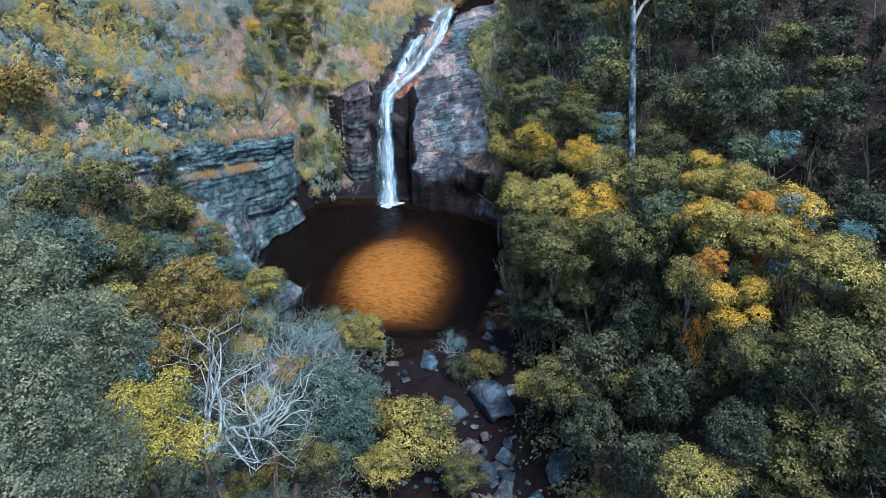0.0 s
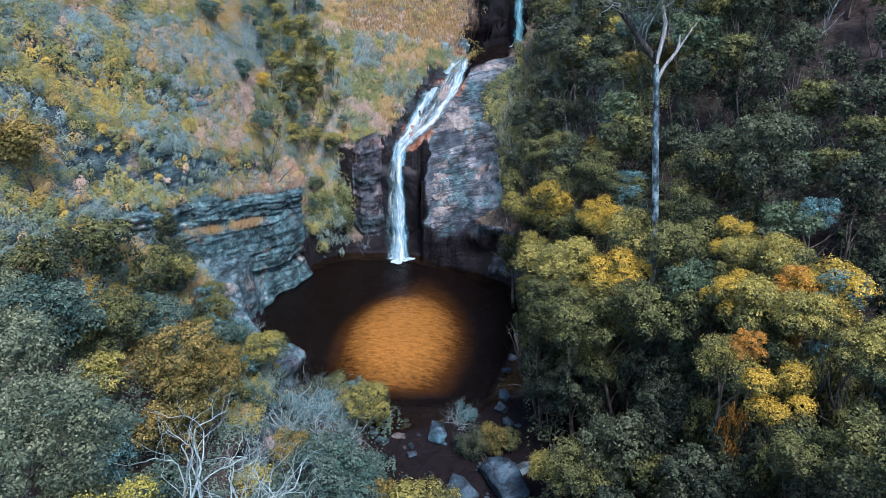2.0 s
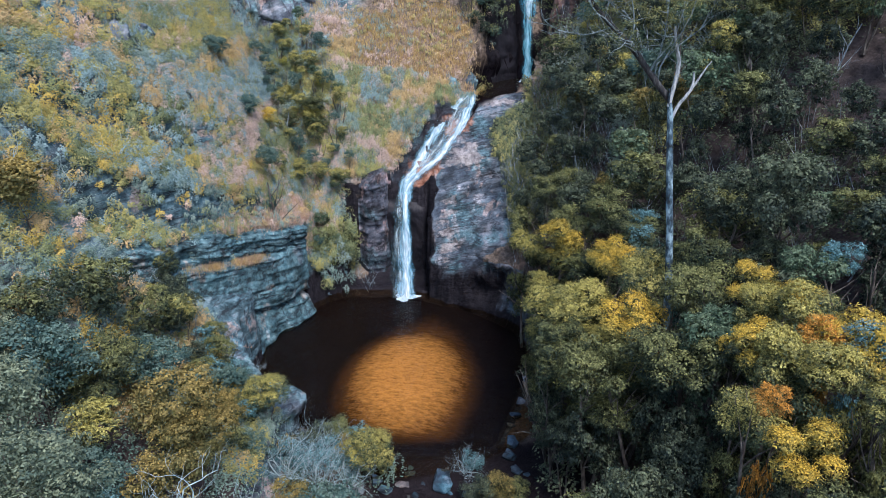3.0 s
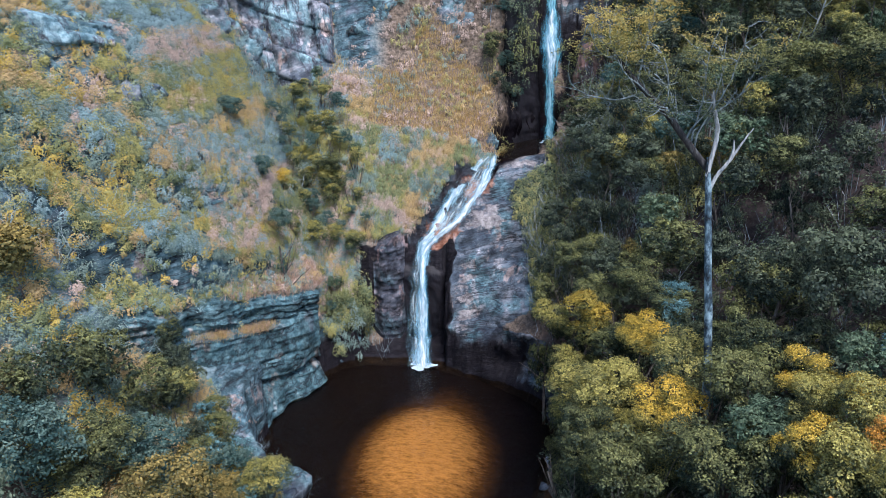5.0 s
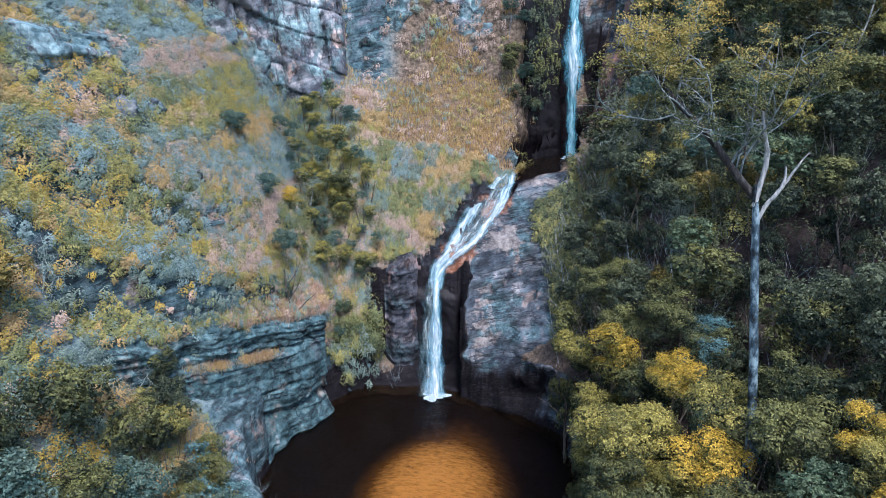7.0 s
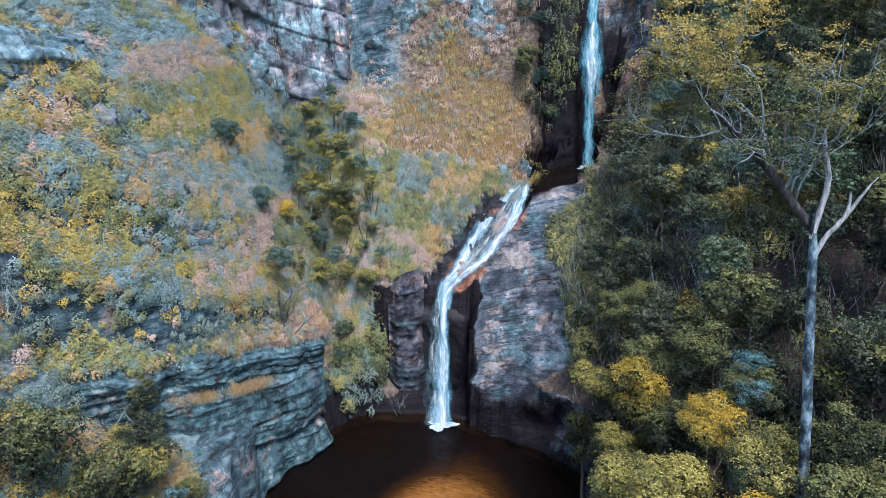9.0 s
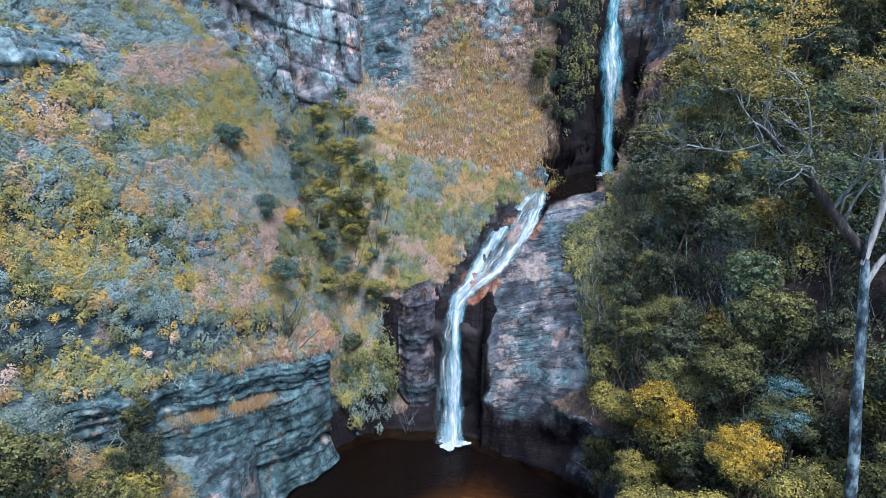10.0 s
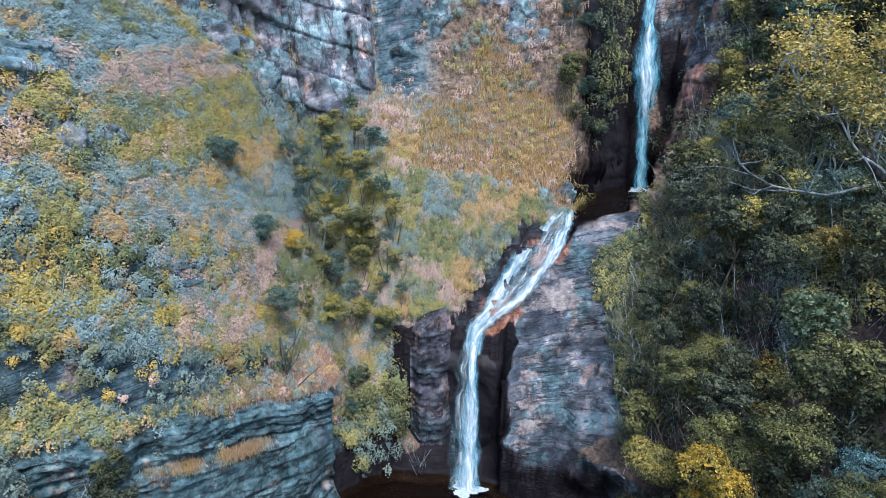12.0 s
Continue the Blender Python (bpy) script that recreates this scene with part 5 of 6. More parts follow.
plant("g", -15.4, 77.0, 5.2, 1.3, None, "pale")
plant("Y", 11.6, 84.0, 1.2, 1.0)
plant("y", 13.4, 83.2, 1.8, 1.3)
for k_, x_, y_, h_, rr_ in (("t", -13.8, 25.4, 1.8, 1.5), ("y", -12.2, 25.6, 1.5, 1.3), ("t", -10.6, 26.2, 1.6, 1.4), ("s", -13.0, 26.6, 1.4, 1.3), ("t", -9.4, 27.0, 1.4, 1.3), ("g", -11.6, 28.4, 1.2, 1.2), ("t", -12.6, 29.4, 1.4, 1.4), ("h", -10.2, 30.0, 1.3, 1.2)):
    plant(k_, x_, y_, h_, rr_)
plant("b", -9.6, 41.8, 1.6, 1.7)
plant("b", -11.6, 42.4, 1.4, 1.5)
plant("b", -7.4, 42.0, 1.2, 1.3)
plant("b", 0.9, 43.8, 0.7, 0.9)
plant("h", 2.7, 41.0, 0.9, 1.3)
plant("d", 1.4, 40.4, 0.9, 1.4)
plant("g", 3.9, 41.0, 0.8, 0.9)
plant("Y", -6.6, 44.2, 0.6, 1.0)
plant("y", -5.2, 43.2, 0.5, 0.7)

# ---- boulders ----
def boulder_mesh(seed):
    rng = np.random.default_rng(seed)
    bm = bmesh.new()
    bmesh.ops.create_icosphere(bm, subdivisions=4, radius=1)
    co = np.array([v.co for v in bm.verts])
    planes = unit(rng.normal(size=(13, 3)))
    dist = rng.uniform(0.42, 0.75, 13)
    for p_, d_ in zip(planes, dist):
        s_ = co @ p_
        co = co - np.maximum(0, s_ - d_)[:, None] * p_ * 0.96
    co = co * (1 + 0.20 * fbm(co[:, 0] * 2.4 + seed, co[:, 1] * 2.4, co[:, 2] * 2.4, 4, 9)[:, None])
    f = np.array([[v.index for v in fc.verts] for fc in bm.faces])
    bm.free()
    me = mesh_of("boulder", co, f, M["boulder"], False)
    return me


def outcrop_mesh(seed):
    """Angular bedded rock mass, one metre in radius."""
    rng = np.random.default_rng(500 + seed)
    bm = bmesh.new()
    bmesh.ops.create_icosphere(bm, subdivisions=5, radius=1)
    co = np.array([v.co for v in bm.verts])
    f = np.array([[v.index for v in fc.verts] for fc in bm.faces])
    bm.free()
    planes = unit(rng.normal(size=(16, 3)) * np.array([1, 1, 0.6]))
    dist = rng.uniform(0.45, 0.9, 16)
    for p_, d_ in zip(planes, dist):
        co = co - np.maximum(0, co @ p_ - d_)[:, None] * p_ * 0.95
    lay_ = co[:, 2] * 4.5 + 0.9 * co[:, 0] + 0.5 * fbm(co[:, 0] * 2 + seed, co[:, 1] * 2, co[:, 2] * 2, 2, 81)
    k_ = np.floor(lay_)
    shelf_ = hash3(k_, k_ * 0, k_ * 0, 7 + seed)
    cell = np.floor(co[:, 0] * 2.2 + 0.6 * co[:, 2] + seed) + 13 * np.floor(co[:, 1] * 2.0 - 0.4 * co[:, 2])
    block = hash3(cell, cell * 0, k_ // 2, 3)
    co = co * (1 + 0.09 * shelf_ + 0.13 * block + 0.07 * fbm(co[:, 0] * 5, co[:, 1] * 5, co[:, 2] * 5, 3, 82))[:, None]
    return mesh_of("rock_outcrop", co, f, M["rock_face"], False, {"lichen": np.full(len(co), 0.6)})


OUTCROPS = [outcrop_mesh(s_) for s_ in range(4)]
orng = np.random.default_rng(19)


def outcrop(x, y, z, r, tall=1.1, label="angular grey and pink rock outcrop on the slope"):
    ob = tagged(new("rock_outcrop", OUTCROPS[int(orng.integers(4))]), label, "rock", group="rock outcrops")
    ob.scale = (r * orng.uniform(0.9, 1.3), r * 0.8, r * tall)
    ob.rotation_euler = (orng.uniform(-0.2, 0.2), orng.uniform(-0.25, 0.25), orng.uniform(-0.6, 0.6))
    ob.location = (x, y + 0.45 * r, z - 0.35 * r)


for x_, y_, z_, r_ in (
    (-26.9, 76.1, 31.9, 2.4),
    (-12.5, 91.5, 33.9, 3.0),
    (-3.9, 93.4, 33.9, 3.0),
    (-15.0, 90.5, 30.8, 1.7),
    (-1.9, 92.3, 31.5, 2.0),
    (-29.0, 57.6, 30.6, 1.6),
    (-28.9, 55.0, 28.8, 1.5),
    (-26.8, 58.2, 27.5, 1.3),
    (-23.4, 60.9, 22.8, 1.2),
    (-25.9, 60.3, 27.0, 1.3),
    (-29.9, 59.0, 32.4, 1.4),
    (-25.1, 69.6, 28.9, 1.3),
    (-24.8, 79.9, 29.1, 2.0),
    (0.4, 84.9, 19.0, 1.6),
    (-1.4, 83.8, 18.9, 1.2),
):
    outcrop(x_, y_, z_, r_)


BOULDERS = [boulder_mesh(s_) for s_ in range(6)]
brng = np.random.default_rng(9)


def boulder(x, y, r, flat=0.65, label="grey weathered boulder in the stream bed"):
    ob = tagged(new("boulder", BOULDERS[int(brng.integers(6))]), label, "boulder", group="stream boulders")
    s_ = r * brng.uniform(0.85, 1.15)
    ob.scale = (s_ * brng.uniform(0.9, 1.3), s_, s_ * flat)
    ob.rotation_euler = (0, 0, brng.uniform(0, 6.28))
    ob.location = (x, y, max(bed_z(x, y), -0.3 - 0.07 * max(0, 46 - y)) + 0.2 * r)


# two broad slabs, then the stones below and above them, round the outlet
for x_, y_, r_ in ((0.5, 37.0, 1.35), (3.3, 37.6, 1.75), (1.4, 33.0, 1.5), (2.8, 34.5, 0.62), (4.0, 32.6, 0.8), (2.9, 31.2, 0.95), (4.1, 31.0, 0.6), (3.8, 29.9, 0.75), (7.9, 32.1, 0.6), (7.1, 30.0, 1.3), (0.9, 31.4, 0.9), (2.0, 32.4, 0.6), (4.9, 38.6, 0.8), (-1.1, 42.3, 1.15), (4.9, 51.2, 0.7), (4.4, 49.6, 0.5), (4.0, 48.4, 0.45), (3.9, 46.4, 0.6), (3.6, 44.9, 0.65), (4.1, 43.4, 0.6), (2.2, 28.6, 0.9), (5.4, 28.6, 0.8), (-7.4, 43.6, 0.6), (-8.6, 43.0, 0.7), (-3.4, 43.0, 0.4)):
    boulder(x_, y_, r_, 0.7)
for x_, y_, r_ in ((-6.3, 42.6, 0.55), (-6.8, 41.2, 0.5), (-5.7, 42.2, 0.6), (-4.9, 41.3, 0.55), (-5.7, 39.9, 0.65), (-3.8, 41.9, 0.5), (-2.9, 41.0, 0.35), (-2.8, 40.2, 0.35), (2.2, 35.6, 0.3)):
    boulder(x_, y_, r_, 0.7, "pinkish rounded stone beside the outlet")
for _ in range(110):
    y_ = brng.uniform(28, 44)
    boulder(brng.uniform(-3, 6.5) - 0.12 * (y_ - 30), y_, brng.uniform(0.1, 0.3), 0.7, "small stone in the stream bed")
for _ in range(45):
    y_ = brng.uniform(26, 35.5)
    boulder(brng.uniform(0.5, 4.6) + 0.1 * (32 - y_), y_, brng.uniform(0.18, 0.5), 0.7)


# ---- undergrowth and grass, too many to count ----
def scatter(seed, n, x0, x1, y0, y1, keep):
    rng = np.random.default_rng(seed)
    x, y = rng.uniform(x0, x1, n), rng.uniform(y0, y1, n)
    gx_, gy_ = slope(x, y, 0.4)
    st = np.hypot(gx_, gy_)
    # denser on steep ground, which shows more surface
    ok = keep(x, y, st, rng) & (pool_edge(x, y) > 0.5) & (upper_edge(x, y) > 0.5)
    x, y = x[ok], y[ok]
    gx_, gy_ = gx_[ok], gy_[ok]
    return np.stack([x, y, ground(x, y)], 1), unit(np.stack([-gx_, -gy_, np.ones_like(gx_)], 1)), rng


def shrubs(name, label, pts, nrm_, rng, mat, rmin, rmax, count, length, jitter=0.2, tint=0.5, tall=1.0):
    n = len(pts)
    r = rng.uniform(rmin, rmax, n)
    d = unit(rng.normal(size=(n, count, 3)) + 0.8 * nrm_[:, None] + np.array([0, 0, 0.4]))
    d = d * rng.uniform(0.8, 1.0, (n, count, 1)) * (1 + 0.35 * np.sin(5 * d[..., :1] + 7 * rng.uniform(size=(n, 1, 1))))
    c = pts[:, None] + 0.45 * r[:, None, None] * nrm_[:, None] + r[:, None, None] * d * np.array([1, 1, tall])
    # upward leaves take the lighter tint, so the clump's shading is partly painted
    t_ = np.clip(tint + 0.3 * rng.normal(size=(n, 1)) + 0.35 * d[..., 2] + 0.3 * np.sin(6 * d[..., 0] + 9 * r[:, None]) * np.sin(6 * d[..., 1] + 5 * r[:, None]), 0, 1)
    v, f = leaves(rng, c.reshape(-1, 3), (0.6 * d + 0.6 * nrm_[:, None]).reshape(-1, 3) + np.array([0, 0, 0.4]), length * 0.95, length * 0.6, jitter)
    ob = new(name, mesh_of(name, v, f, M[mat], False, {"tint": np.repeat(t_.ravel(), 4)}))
    return tagged(ob, label, "shrubs", kind="stuff")


def grass(name, label, pts, nrm_, rng, mat, hmin, hmax, blades=12, width=0.036, spread=0.26):
    n = len(pts)
    h_ = rng.uniform(hmin, hmax, n)
    base = pts[:, None] + spread * rng.normal(size=(n, blades, 3)) * np.array([1, 1, 0.3]) - 0.08 * nrm_[:, None]
    way = unit(np.array([0, 0, 1.0]) + 0.45 * nrm_[:, None] + 0.32 * rng.normal(size=(n, blades, 3)))
    tip = base + way * (h_[:, None] * rng.uniform(0.6, 1.2, (n, blades)))[..., None]
    side = unit(np.cross(way, rng.normal(size=way.shape))) * width
    v = np.stack([base - side * 0.6, tip, base + side * 0.6], 2).reshape(-1, 3)
    k = n * blades
    f = np.arange(3 * k).reshape(k, 3)
    t_ = np.clip(0.5 + 0.25 * rng.normal(size=(n, 1)) + 0 * h_[:, None] + np.zeros((n, blades)), 0, 1)
    ob = new(name, mesh_of(name, v, f, M[mat], False, {"tint": np.repeat(t_.ravel(), 3)}))
    return tagged(ob, label, "grass", kind="stuff")


def twigs(name, label, pts, nrm_, rng, mat, hmin, hmax, count=16, width=0.022, spread=0.5):
    n = len(pts)
    h_ = rng.uniform(hmin, hmax, n)
    base = np.repeat(pts[:, None], count, 1) + 0.12 * rng.normal(size=(n, count, 3))
    way = unit(np.array([0, 0, 1.0]) + 0.3 * nrm_[:, None] + spread * rng.normal(size=(n, count, 3)))
    start = base + way * (h_[:, None] * rng.uniform(0, 0.5, (n, count)))[..., None]
    tip = start + unit(way + 0.8 * spread * rng.normal(size=way.shape)) * (h_[:, None] * rng.uniform(0.4, 0.8, (n, count)))[..., None]
    side = unit(np.cross(way, rng.normal(size=way.shape))) * width
    v = np.stack([start - side, tip - side * 0.3, tip + side * 0.3, start + side], 2).reshape(-1, 3)
    f = np.arange(4 * n * count).reshape(-1, 4)
    ob = new(name, mesh_of(name, v, f, M[mat]))
    return tagged(ob, label, "shrubs", kind="stuff")


def patch(x, y, k, scale=0.16):
    return fbm(x * scale, y * scale, None, 3, k)


onback = lambda x, y: (y > 69) & (x < 3.0 + 1.5 * step(86, 88, y)) & ~((y < 75.2) & (x > -13)) & ~((y < 83.5) & (x > -6.1 + 1.07 * (y - 74.7) - 2.3))
p_, n_, r_ = scatter(201, 15000, -24, 3, 69, 96, lambda x, y, st, rng: onback(x, y) & (st < 2.6) & (patch(x, y, 300) + 0.25 * rng.normal(size=x.shape) > -0.3 + 0.45 * step(84, 80, y)) & (np.hypot(x + 17, y - 76) > 3.0))
grass("dry_grass", "golden dry grass on the slope above the fall", p_, n_, r_, "grass_gold", 0.3, 0.75, 12, 0.045)
p_, n_, r_ = scatter(215, 8000, -24, 3, 69, 96, lambda x, y, st, rng: onback(x, y) & (st < 2.6) & (patch(x, y, 310, 0.25) + 0.15 * rng.normal(size=x.shape) > 0.08))
grass("dry_grass", "pinkish dry grass on the slope above the fall", p_, n_, r_, "grass_pink", 0.25, 0.6, 11, 0.045)
noisy = lambda rng, x, a: a * rng.normal(size=x.shape)
face = lambda x, y: (cliff_line(x, y) > 1.9 + 0.5 * vnoise(x * 0.6, y * 0.6, None, 92)) | (y < 53) | (y > 70)
nose = lambda x, y: np.exp(-((cliff_line(x, y) - 2.8) / 2.2) ** 2) * step(58, 61, y)


def cover(seed, tries, area, keep, kinds, freq, r0, r1, n_each, length, where):
    """Low plants that grow in patches of one kind."""
    p, nn, rng = scatter(seed, tries, *area, keep)
    x, y = p[:, 0], p[:, 1]
    score = np.stack([bias(x, y) + fbm((0.45 * x + 0.89 * y if area[0] < -30 else x) * freq + 31 * k, p[:, 2] * freq * 1.1, None, 3, seed + 7 * k) for k, (mat, words, bias) in enumerate(kinds)])
    win = np.argmax(score + 0.05 * rng.normal(size=score.shape), 0)
    for k, (mat, words, bias) in enumerate(kinds):
        sel = win == k
        if sel.sum() > 3:
            shrubs("shrubs", words + where, p[sel], nn[sel], rng, mat, r0, r1, n_each, length, tint=0.55)


flat = lambda v: (lambda x, y: v + 0 * x)
cover(206, 11000, (-36, -13, 38, 88), lambda x, y, st, rng: face(x, y) & ((pool_edge(x, y) > 3.2) | (y > 54)), (
    ("scrub_b", "pale bluish lichened shrubs", lambda x, y: 0.16 - 0.5 * nose(x, y) - 0.5 * step(58, 50, y)), ("scrub_t", "grey-green low shrubs", lambda x, y: 0.06 - 0.4 * nose(x, y)), ("scrub_y", "yellow-green low shrubs", flat(-0.04)),
    ("scrub_o", "yellow low shrubs", lambda x, y: -0.04 - 0.3 * nose(x, y)), ("scrub_h", "ochre low shrubs", flat(-0.04)), ("scrub_r", "pinkish dry tussocks", lambda x, y: -0.12 + 0.24 * nose(x, y) - 0.25 * step(57, 53, y)), ("scrub_g", "olive green low shrubs", lambda x, y: -0.06 - 0.3 * nose(x, y)),
), 0.52, 0.22, 0.65, 100, 0.13, " on the rocky slope")
hrng = np.random.default_rng(261)
cx_, cy_, cox, coy, cledge, cbrow, cwide, cunder = CLIFF


def on_cliff(y, out, z):
    """A point that far in front of the cliff face."""
    at = lambda values: np.interp(y, cy_, values)
    return np.stack([at(cx_) + at(cox) * out, y + at(coy) * out, z], 1)


# plants on the brow, thickest behind the edge
for n_each, mat_, words_, y0_, y1_ in ((90, "scrub_r", "pinkish dry tussocks on the brow of the cliff", 57.5, 67.3), (150, "scrub_h", "ochre tussocks on the brow of the cliff", 48.8, 67), (60, "scrub_b", "bluish shrubs on the brow of the cliff", 48.8, 62), (300, "scrub_y", "yellow-green shrubs on the brow of the cliff", 48.6, 61), (220, "scrub_t", "grey-green shrubs on the brow of the cliff", 48.6, 66), (240, "scrub_g", "olive shrubs on the brow of the cliff", 48.6, 60)):
    y_ = hrng.uniform(y0_, y1_, n_each)
    k_ = hrng.uniform(0, 1, n_each)
    w_ = np.interp(y_, cy_, cwide)
    pts_ = on_cliff(y_, -0.55 - w_ - 1.8 * k_, np.interp(y_, cy_, cbrow) + 0.25 + 2.4 * k_)
    shrubs("shrubs", words_, pts_, np.tile([0.7, -0.4, 0.5], (n_each, 1)), hrng, mat_, 0.22, 0.5, 60, 0.16, tint=0.55)
# grass on the brow and on the ledge
y_ = hrng.uniform(57, 67.3, 1500)
k_ = hrng.uniform(0, 1, 1500)
grass("dry_grass", "pinkish dry grass on the brow of the cliff", on_cliff(y_, -0.5 - np.interp(y_, cy_, cwide) - 1.6 * k_, np.interp(y_, cy_, cbrow) + 0.2 + 2.1 * k_), np.tile([0.5, -0.4, 0.8], (1500, 1)), hrng, "grass_pink", 0.25, 0.65, 22, 0.028, 0.35)
y_ = hrng.uniform(54.6, 62.0, 360)
y_ = y_[fbm(y_ * 1.1, y_ * 0, None, 2, 93) + 0.12 * hrng.normal(size=len(y_)) > 0.0]
for some_, mat_, words_ in ((y_[::3], "grass_gold", "golden dry grass on the cliff ledge"), (y_[1::3], "grass_pink", "pinkish dry grass on the cliff ledge"), (y_[2::3], "scrub_h", "ochre dry grass on the cliff ledge")):
    grass("dry_grass", words_, on_cliff(some_, hrng.uniform(-0.8, 0.1, len(some_)), np.interp(some_, cy_, cledge) + 0.1), np.tile([0.5, -0.4, 0.8], (len(some_), 1)), hrng, mat_, 0.12, 0.5, 26, 0.026, 0.32)
# scrub on the sloping foot of the cliff
for n_each, mat_, words_ in ((70, "scrub_g", "olive scrub at the foot of the cliff"), (60, "leaf_d", "dark scrub at the foot of the cliff"), (30, "scrub_h", "ochre scrub at the foot of the cliff")):
    k_ = hrng.uniform(0, 1, n_each)
    y_ = hrng.uniform(49.0, 57.5, n_each)
    o_ = 0.4 + (np.interp(y_, (48, 53.3, 56, 59.4), (8.5, 4.6, 2.4, 1.0)) - 2.0) * k_
    z_ = np.interp(y_, cy_, cunder) * (1 - 0.75 * k_)
    keep_ = o_ < np.interp(y_, (48, 53.3, 57.5), (7.5, 2.8, 0.5))
    shrubs("shrubs", words_, on_cliff(y_, o_, z_)[keep_], np.tile([0.5, -0.3, 0.8], (int(keep_.sum()), 1)), hrng, mat_, 0.3, 0.75, 80, 0.17, tint=0.4)
p_, n_, r_ = scatter(203, 9000, -36, -13, 40, 80, lambda x, y, st, rng: face(x, y) & (patch(x, y, 502, 0.22) + noisy(rng, x, 0.08) + 0.15 * nose(x, y) > 0.33))
grass("dry_grass", "pinkish dry grass between rocks", p_, n_, r_, "grass_pink", 0.2, 0.4, 12, 0.034)
p_, n_, r_ = scatter(207, 1500, -36, -13, 40, 84, lambda x, y, st, rng: face(x, y) & (patch(x, y, 306, 0.2) + noisy(rng, x, 0.25) > 0.05))
twigs("brushwood", "leafless bluish brushwood on the slope", p_, n_, r_, "bark_twig", 0.5, 1.5, 14, 0.014)
# forest floor
p_, n_, r_ = scatter(210, 1200, 5.5, 30, 14, 98, lambda x, y, st, rng: (x > 6) & ~((y > 82) & (x < 9)))
shrubs("undergrowth", "dark green forest undergrowth", p_, n_, r_, "leaf_d", 0.6, 1.3, 64, 0.26)
p_, n_, r_ = scatter(211, 900, -34, -3.5, 8, 48, lambda x, y, st, rng: (x < -4) & (y < 46))
shrubs("undergrowth", "grey-green bank undergrowth", p_, n_, r_, "leaf_t", 0.5, 1.1, 96, 0.16)
p_, n_, r_ = scatter(212, 700, 4, 12, 66, 92, lambda x, y, st, rng: (x > 5.0 + 2.6 * step(75, 79, y)) & (upper_edge(x, y) > 1.6) & ~((y > 84) & (x > 8)))
shrubs("undergrowth", "tangled green vegetation beside the slab", p_, n_, r_, "leaf_g", 0.4, 0.9, 112, 0.15)

p_, n_, r_ = scatter(219, 420, 4.5, 14, 63, 92, lambda x, y, st, rng: (upper_edge(x, y) > 1.2) & ((x > 7.6) | (y < 76)) & (y < 83))
twigs("brushwood", "tall pale stems and vines beside the slab", p_, n_, r_, "bark_pale", 1.5, 4.2, 6, 0.02, 0.35)
p_, n_, r_ = scatter(220, 300, 10, 30, 48, 96, lambda x, y, st, rng: st > 0)
twigs("brushwood", "thin pale stems standing in the dark forest", p_, n_, r_, "bark_pale", 2.5, 5.0, 6, 0.02, 0.35)

# scrub filling the gully and hanging on the walls of the upper slot
for seed_, mat_, label_ in ((230, "scrub_y", "yellow-green scrub filling the gully"), (231, "scrub_t", "grey-green scrub filling the gully"), (232, "scrub_g", "olive scrub filling the gully")):
    p_, n_, r_ = scatter(seed_, 1500, -23, -9.5, 68, 86, lambda x, y, st, rng: (near_line(x, y, -12.5, 69.5, -19.5, 83)[0] < 4.6) & ~((y < 75) & (x > -12)) & (patch(x, y, 330 + seed_, 0.4) > 0.0))
    shrubs("shrubs", label_, p_, n_, r_, mat_, 0.3, 0.7, 90, 0.16, tint=0.5)
p_, n_, r_ = scatter(233, 300, -23, -9.5, 68, 86, lambda x, y, st, rng: near_line(x, y, -12.5, 69.5, -19.5, 83)[0] < 4.6)
twigs("brushwood", "thin pale stems in the gully", p_, n_, r_, "bark_twig", 1.0, 2.6, 8, 0.016, 0.4)


def hanging(seed, n, x0, y0, x1, y1, z0, z1, mat, label):
    rng = np.random.default_rng(seed)
    s_ = rng.uniform(0, 1, n)
    z_ = z0 + (z1 - z0) * rng.uniform(0, 1, n)
    pts = np.stack([x0 + (x1 - x0) * s_, y0 + (y1 - y0) * s_ - 0.5 * rng.uniform(0, 1, n), z_ - 0.4 * s_], 1)
    shrubs("shrubs", label, pts, np.tile([0.3, -0.9, 0.3], (n, 1)), rng, mat, 0.4, 0.9, 70, 0.2)


hanging(240, 45, 2.8, 90.4, 5.6, 93.4, 24, 41, "leaf_g", "olive vegetation hanging on the slot wall")
hanging(241, 42, 2.2, 90.0, 5.0, 92.8, 25, 41, "leaf_d", "dark green vegetation hanging on the slot wall")

hanging(242, 60, -15.2, 69.8, -11.6, 73.2, 3.2, 7.0, "scrub_g", "olive scrub hanging over the gully wall")
hanging(243, 40, -15.0, 69.6, -11.4, 73.2, 3.0, 7.0, "leaf_g", "green scrub hanging over the gully wall")

# plants creeping over the edge of the slab
for seed_, mat_, label_ in ((250, "scrub_g", "olive plants creeping over the slab"), (251, "scrub_y", "yellow-green plants creeping over the slab"), (252, "leaf_d", "dark plants creeping over the slab")):
    p_, n_, r_ = scatter(seed_, 900, 1.5, 7, 69, 84, lambda x, y, st, rng: (x > 4.4 - 1.6 * np.exp(-((y - 77.0) / 2.0) ** 2) + 2.6 * step(77.5, 80.0, y) + 1.2 * patch(x, y, 350, 0.4) + noisy(rng, x, 0.25)))
    shrubs("shrubs", label_, p_, n_, r_, mat_, 0.2, 0.55, 70, 0.15, tint=0.4)

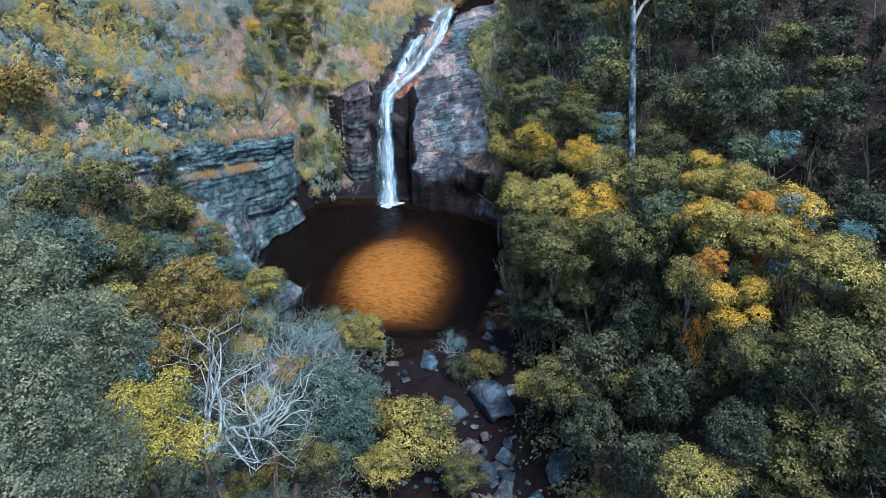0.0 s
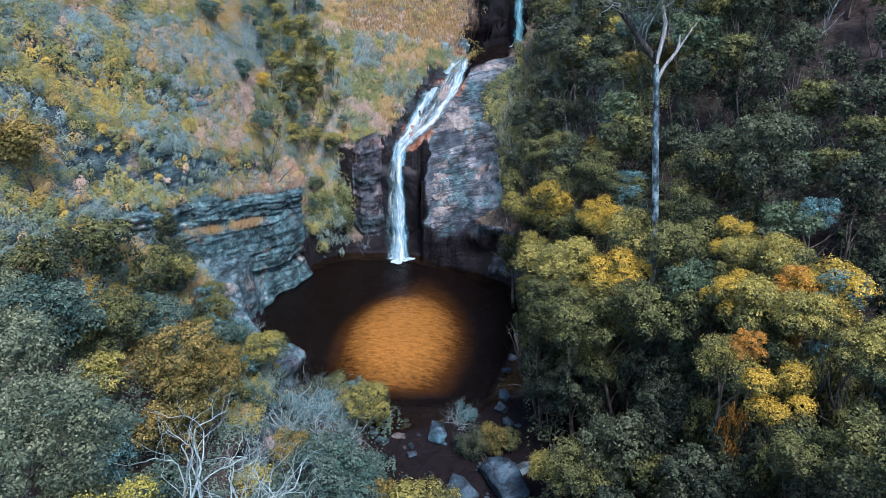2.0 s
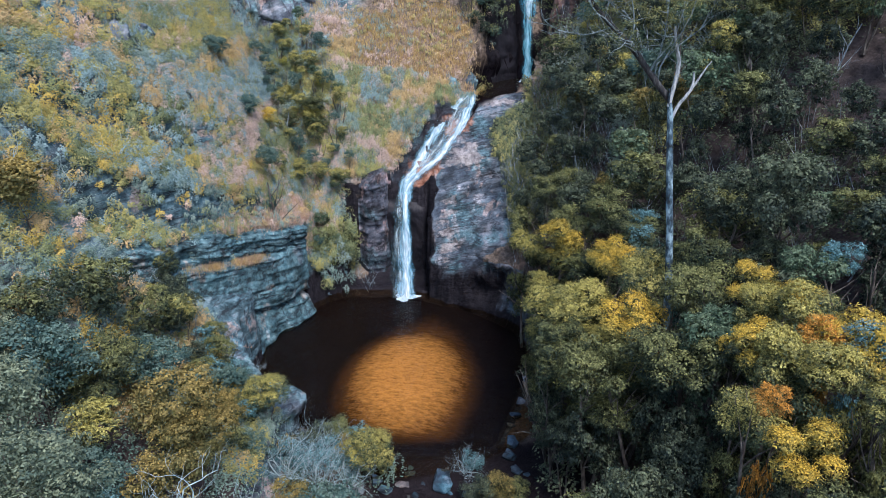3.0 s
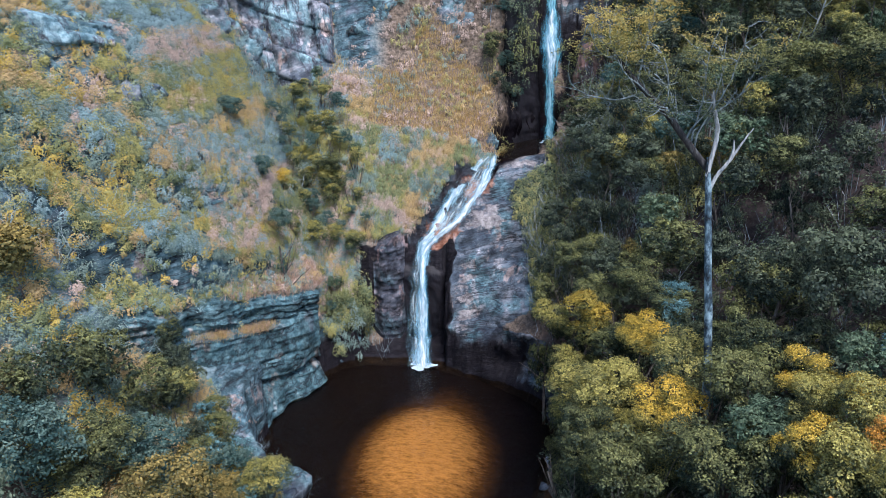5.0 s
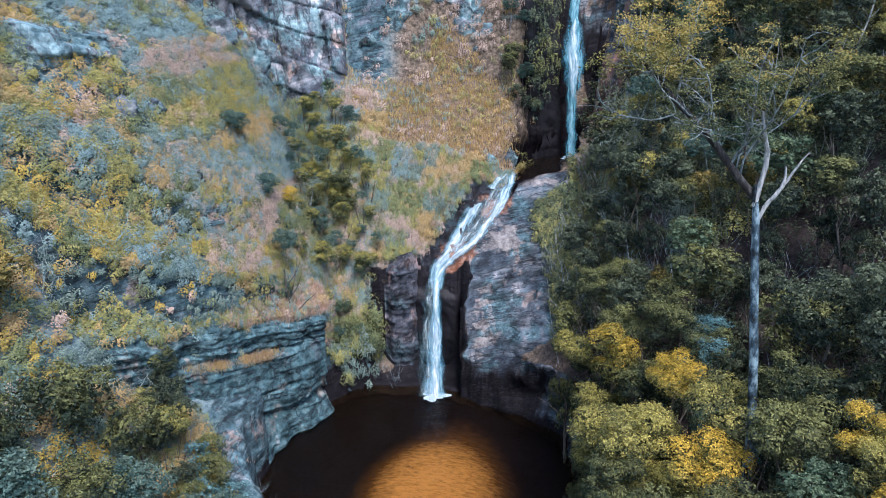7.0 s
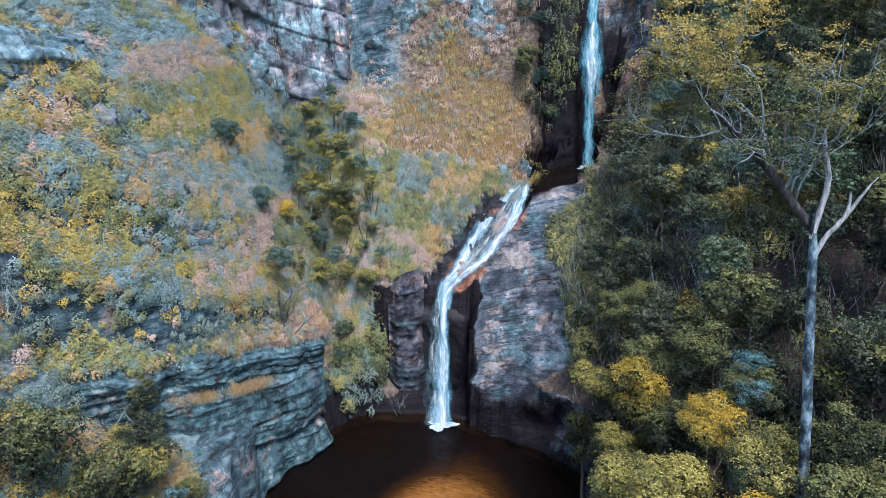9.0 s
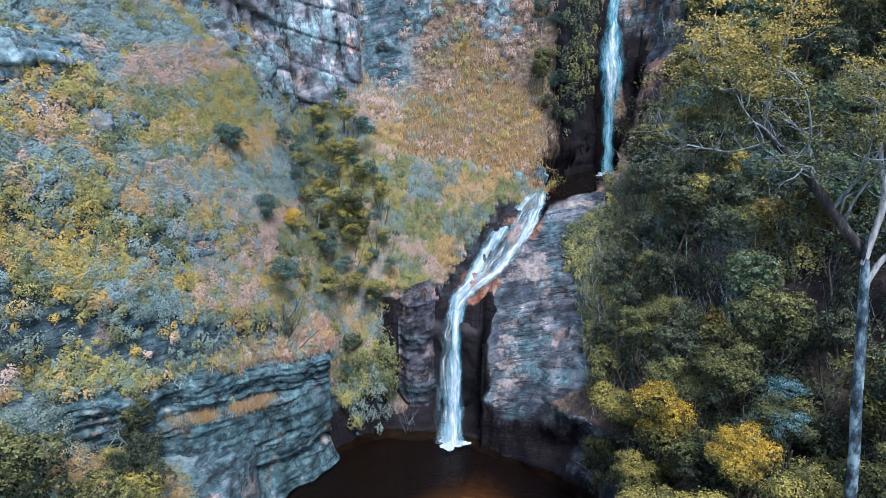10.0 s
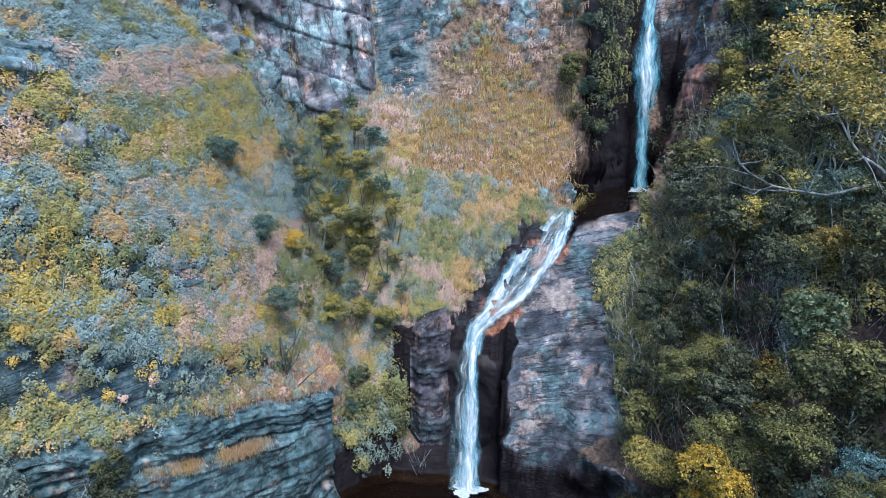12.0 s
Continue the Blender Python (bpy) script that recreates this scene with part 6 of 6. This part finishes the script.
cover(234, 1500, (-22, 3, 72, 97), lambda x, y, st, rng: onback(x, y) & (ground(x, y) < 29), (
    ("scrub_r", "pinkish dry tussocks", lambda x, y: 0.06 + 0.1 * step(84, 78, y)), ("scrub_h", "ochre dry tussocks", flat(0.04)), ("scrub_y", "olive low shrubs", flat(0.03)), ("scrub_t", "grey-green low shrubs", flat(0.0)), ("scrub_b", "bluish grey low shrubs", flat(-0.2)),
), 0.30, 0.2, 0.55, 100, 0.095, " on the grass slope")
for x_, y_, h_, s_ in ((-24.6, 49.6, 4.2, 61), (-26.2, 51.2, 3.6, 62), (-23.2, 51.4, 3.4, 63), (-27.4, 48.2, 4.0, 64), (-25.6, 53.4, 3.0, 65), (-28.0, 45.2, 3.6, 66), (-20.5, 71.5, 3.6, 67)):
    bare_tree(x_, y_, 1.35 * h_, 0.7, 4, s_, "small leafless lichened tree on the rocky slope", "bark_bare", r0=0.05, depth=4)

cover(270, 1600, (9.5, 17, 74, 93), lambda x, y, st, rng: (upper_edge(x, y) > 1.6) & ~((y > 84) & (x < 12.8)), (
    ("scrub_t", "grey-green shrubs", flat(0.05)), ("scrub_y", "yellow-green shrubs", flat(0.03)), ("scrub_g", "olive shrubs", flat(0.08)), ("leaf_g", "green shrubs", flat(0.05)),
), 0.3, 0.4, 0.95, 110, 0.15, " beside the upper fall")
cover(271, 2600, (14, 36, 66, 102), lambda x, y, st, rng: x > 14, (
    ("scrub_t", "grey-green shrubs", flat(0.06)), ("scrub_y", "yellow-green shrubs", flat(0.0)), ("scrub_g", "olive shrubs", flat(0.06)), ("leaf_g", "green shrubs", flat(0.08)), ("leaf_d", "dark shrubs", flat(0.05)),
), 0.2, 0.5, 1.2, 110, 0.18, " on the wooded hill")

cover(236, 900, (-14, 3, 86, 99), lambda x, y, st, rng: onback(x, y) & (ground(x, y) > 29) & (ground(x, y) < 37), (
    ("scrub_r", "pinkish dry tussocks", flat(0.12)), ("scrub_h", "ochre dry tussocks", flat(-0.05)), ("scrub_t", "grey-green low shrubs", flat(-0.05)), ("scrub_y", "yellow-green low shrubs", flat(-0.02)),
), 0.22, 0.25, 0.55, 110, 0.10, " below the crag")

# dense belt of low plants on the steep ground above the cliff
cover(280, 21000, (-34, -13, 45, 70), lambda x, y, st, rng: (cliff_line(x, y) > 1.7) & (cliff_line(x, y) < 6.0) & ((pool_edge(x, y) > 3.2) | (y > 54)) & (vnoise(x * 0.7, y * 0.7, None, 283) + 0.3 * rng.normal(size=x.shape) > -0.75), (
    ("scrub_b", "bluish shrubs", flat(-0.14)), ("scrub_t", "grey-green shrubs", flat(0.0)), ("scrub_g", "olive shrubs", lambda x, y: 0.06 - 0.25 * nose(x, y)), ("scrub_y", "yellow-green shrubs", lambda x, y: 0.06 - 0.25 * nose(x, y)), ("scrub_h", "ochre tussocks", flat(0.0)), ("scrub_o", "yellow shrubs", lambda x, y: -0.02 - 0.3 * nose(x, y)), ("scrub_r", "pinkish tussocks", lambda x, y: -0.2 + 0.45 * nose(x, y)),
), 0.42, 0.22, 0.5, 60, 0.14, " above the cliff")
cover(281, 7500, (-27, -12.5, 60, 77), lambda x, y, st, rng: (cliff_line(x, y) > 1.7) & (pool_edge(x, y) > 1.5) & ~((y < 75.2) & (x > -13)), (
    ("scrub_g", "olive shrubs", flat(0.06)), ("scrub_t", "grey-green shrubs", flat(0.02)), ("scrub_y", "yellow-green shrubs", flat(0.06)), ("scrub_h", "ochre tussocks", flat(0.0)), ("scrub_b", "bluish shrubs", flat(0.02)), ("scrub_r", "pinkish tussocks", flat(-0.06)),
), 0.45, 0.25, 0.6, 90, 0.12, " beside the gully")
cover(282, 4200, (-15, 1, 74, 84), lambda x, y, st, rng: onback(x, y), (
    ("scrub_t", "grey-green low shrubs", flat(0.06)), ("scrub_g", "olive low shrubs", flat(0.06)), ("scrub_y", "yellow-green low shrubs", flat(0.02)), ("scrub_h", "ochre tussocks", flat(0.0)), ("scrub_r", "pinkish tussocks", flat(-0.04)), ("scrub_b", "bluish shrubs", flat(-0.02)),
), 0.4, 0.2, 0.5, 90, 0.11, " beside the chute")
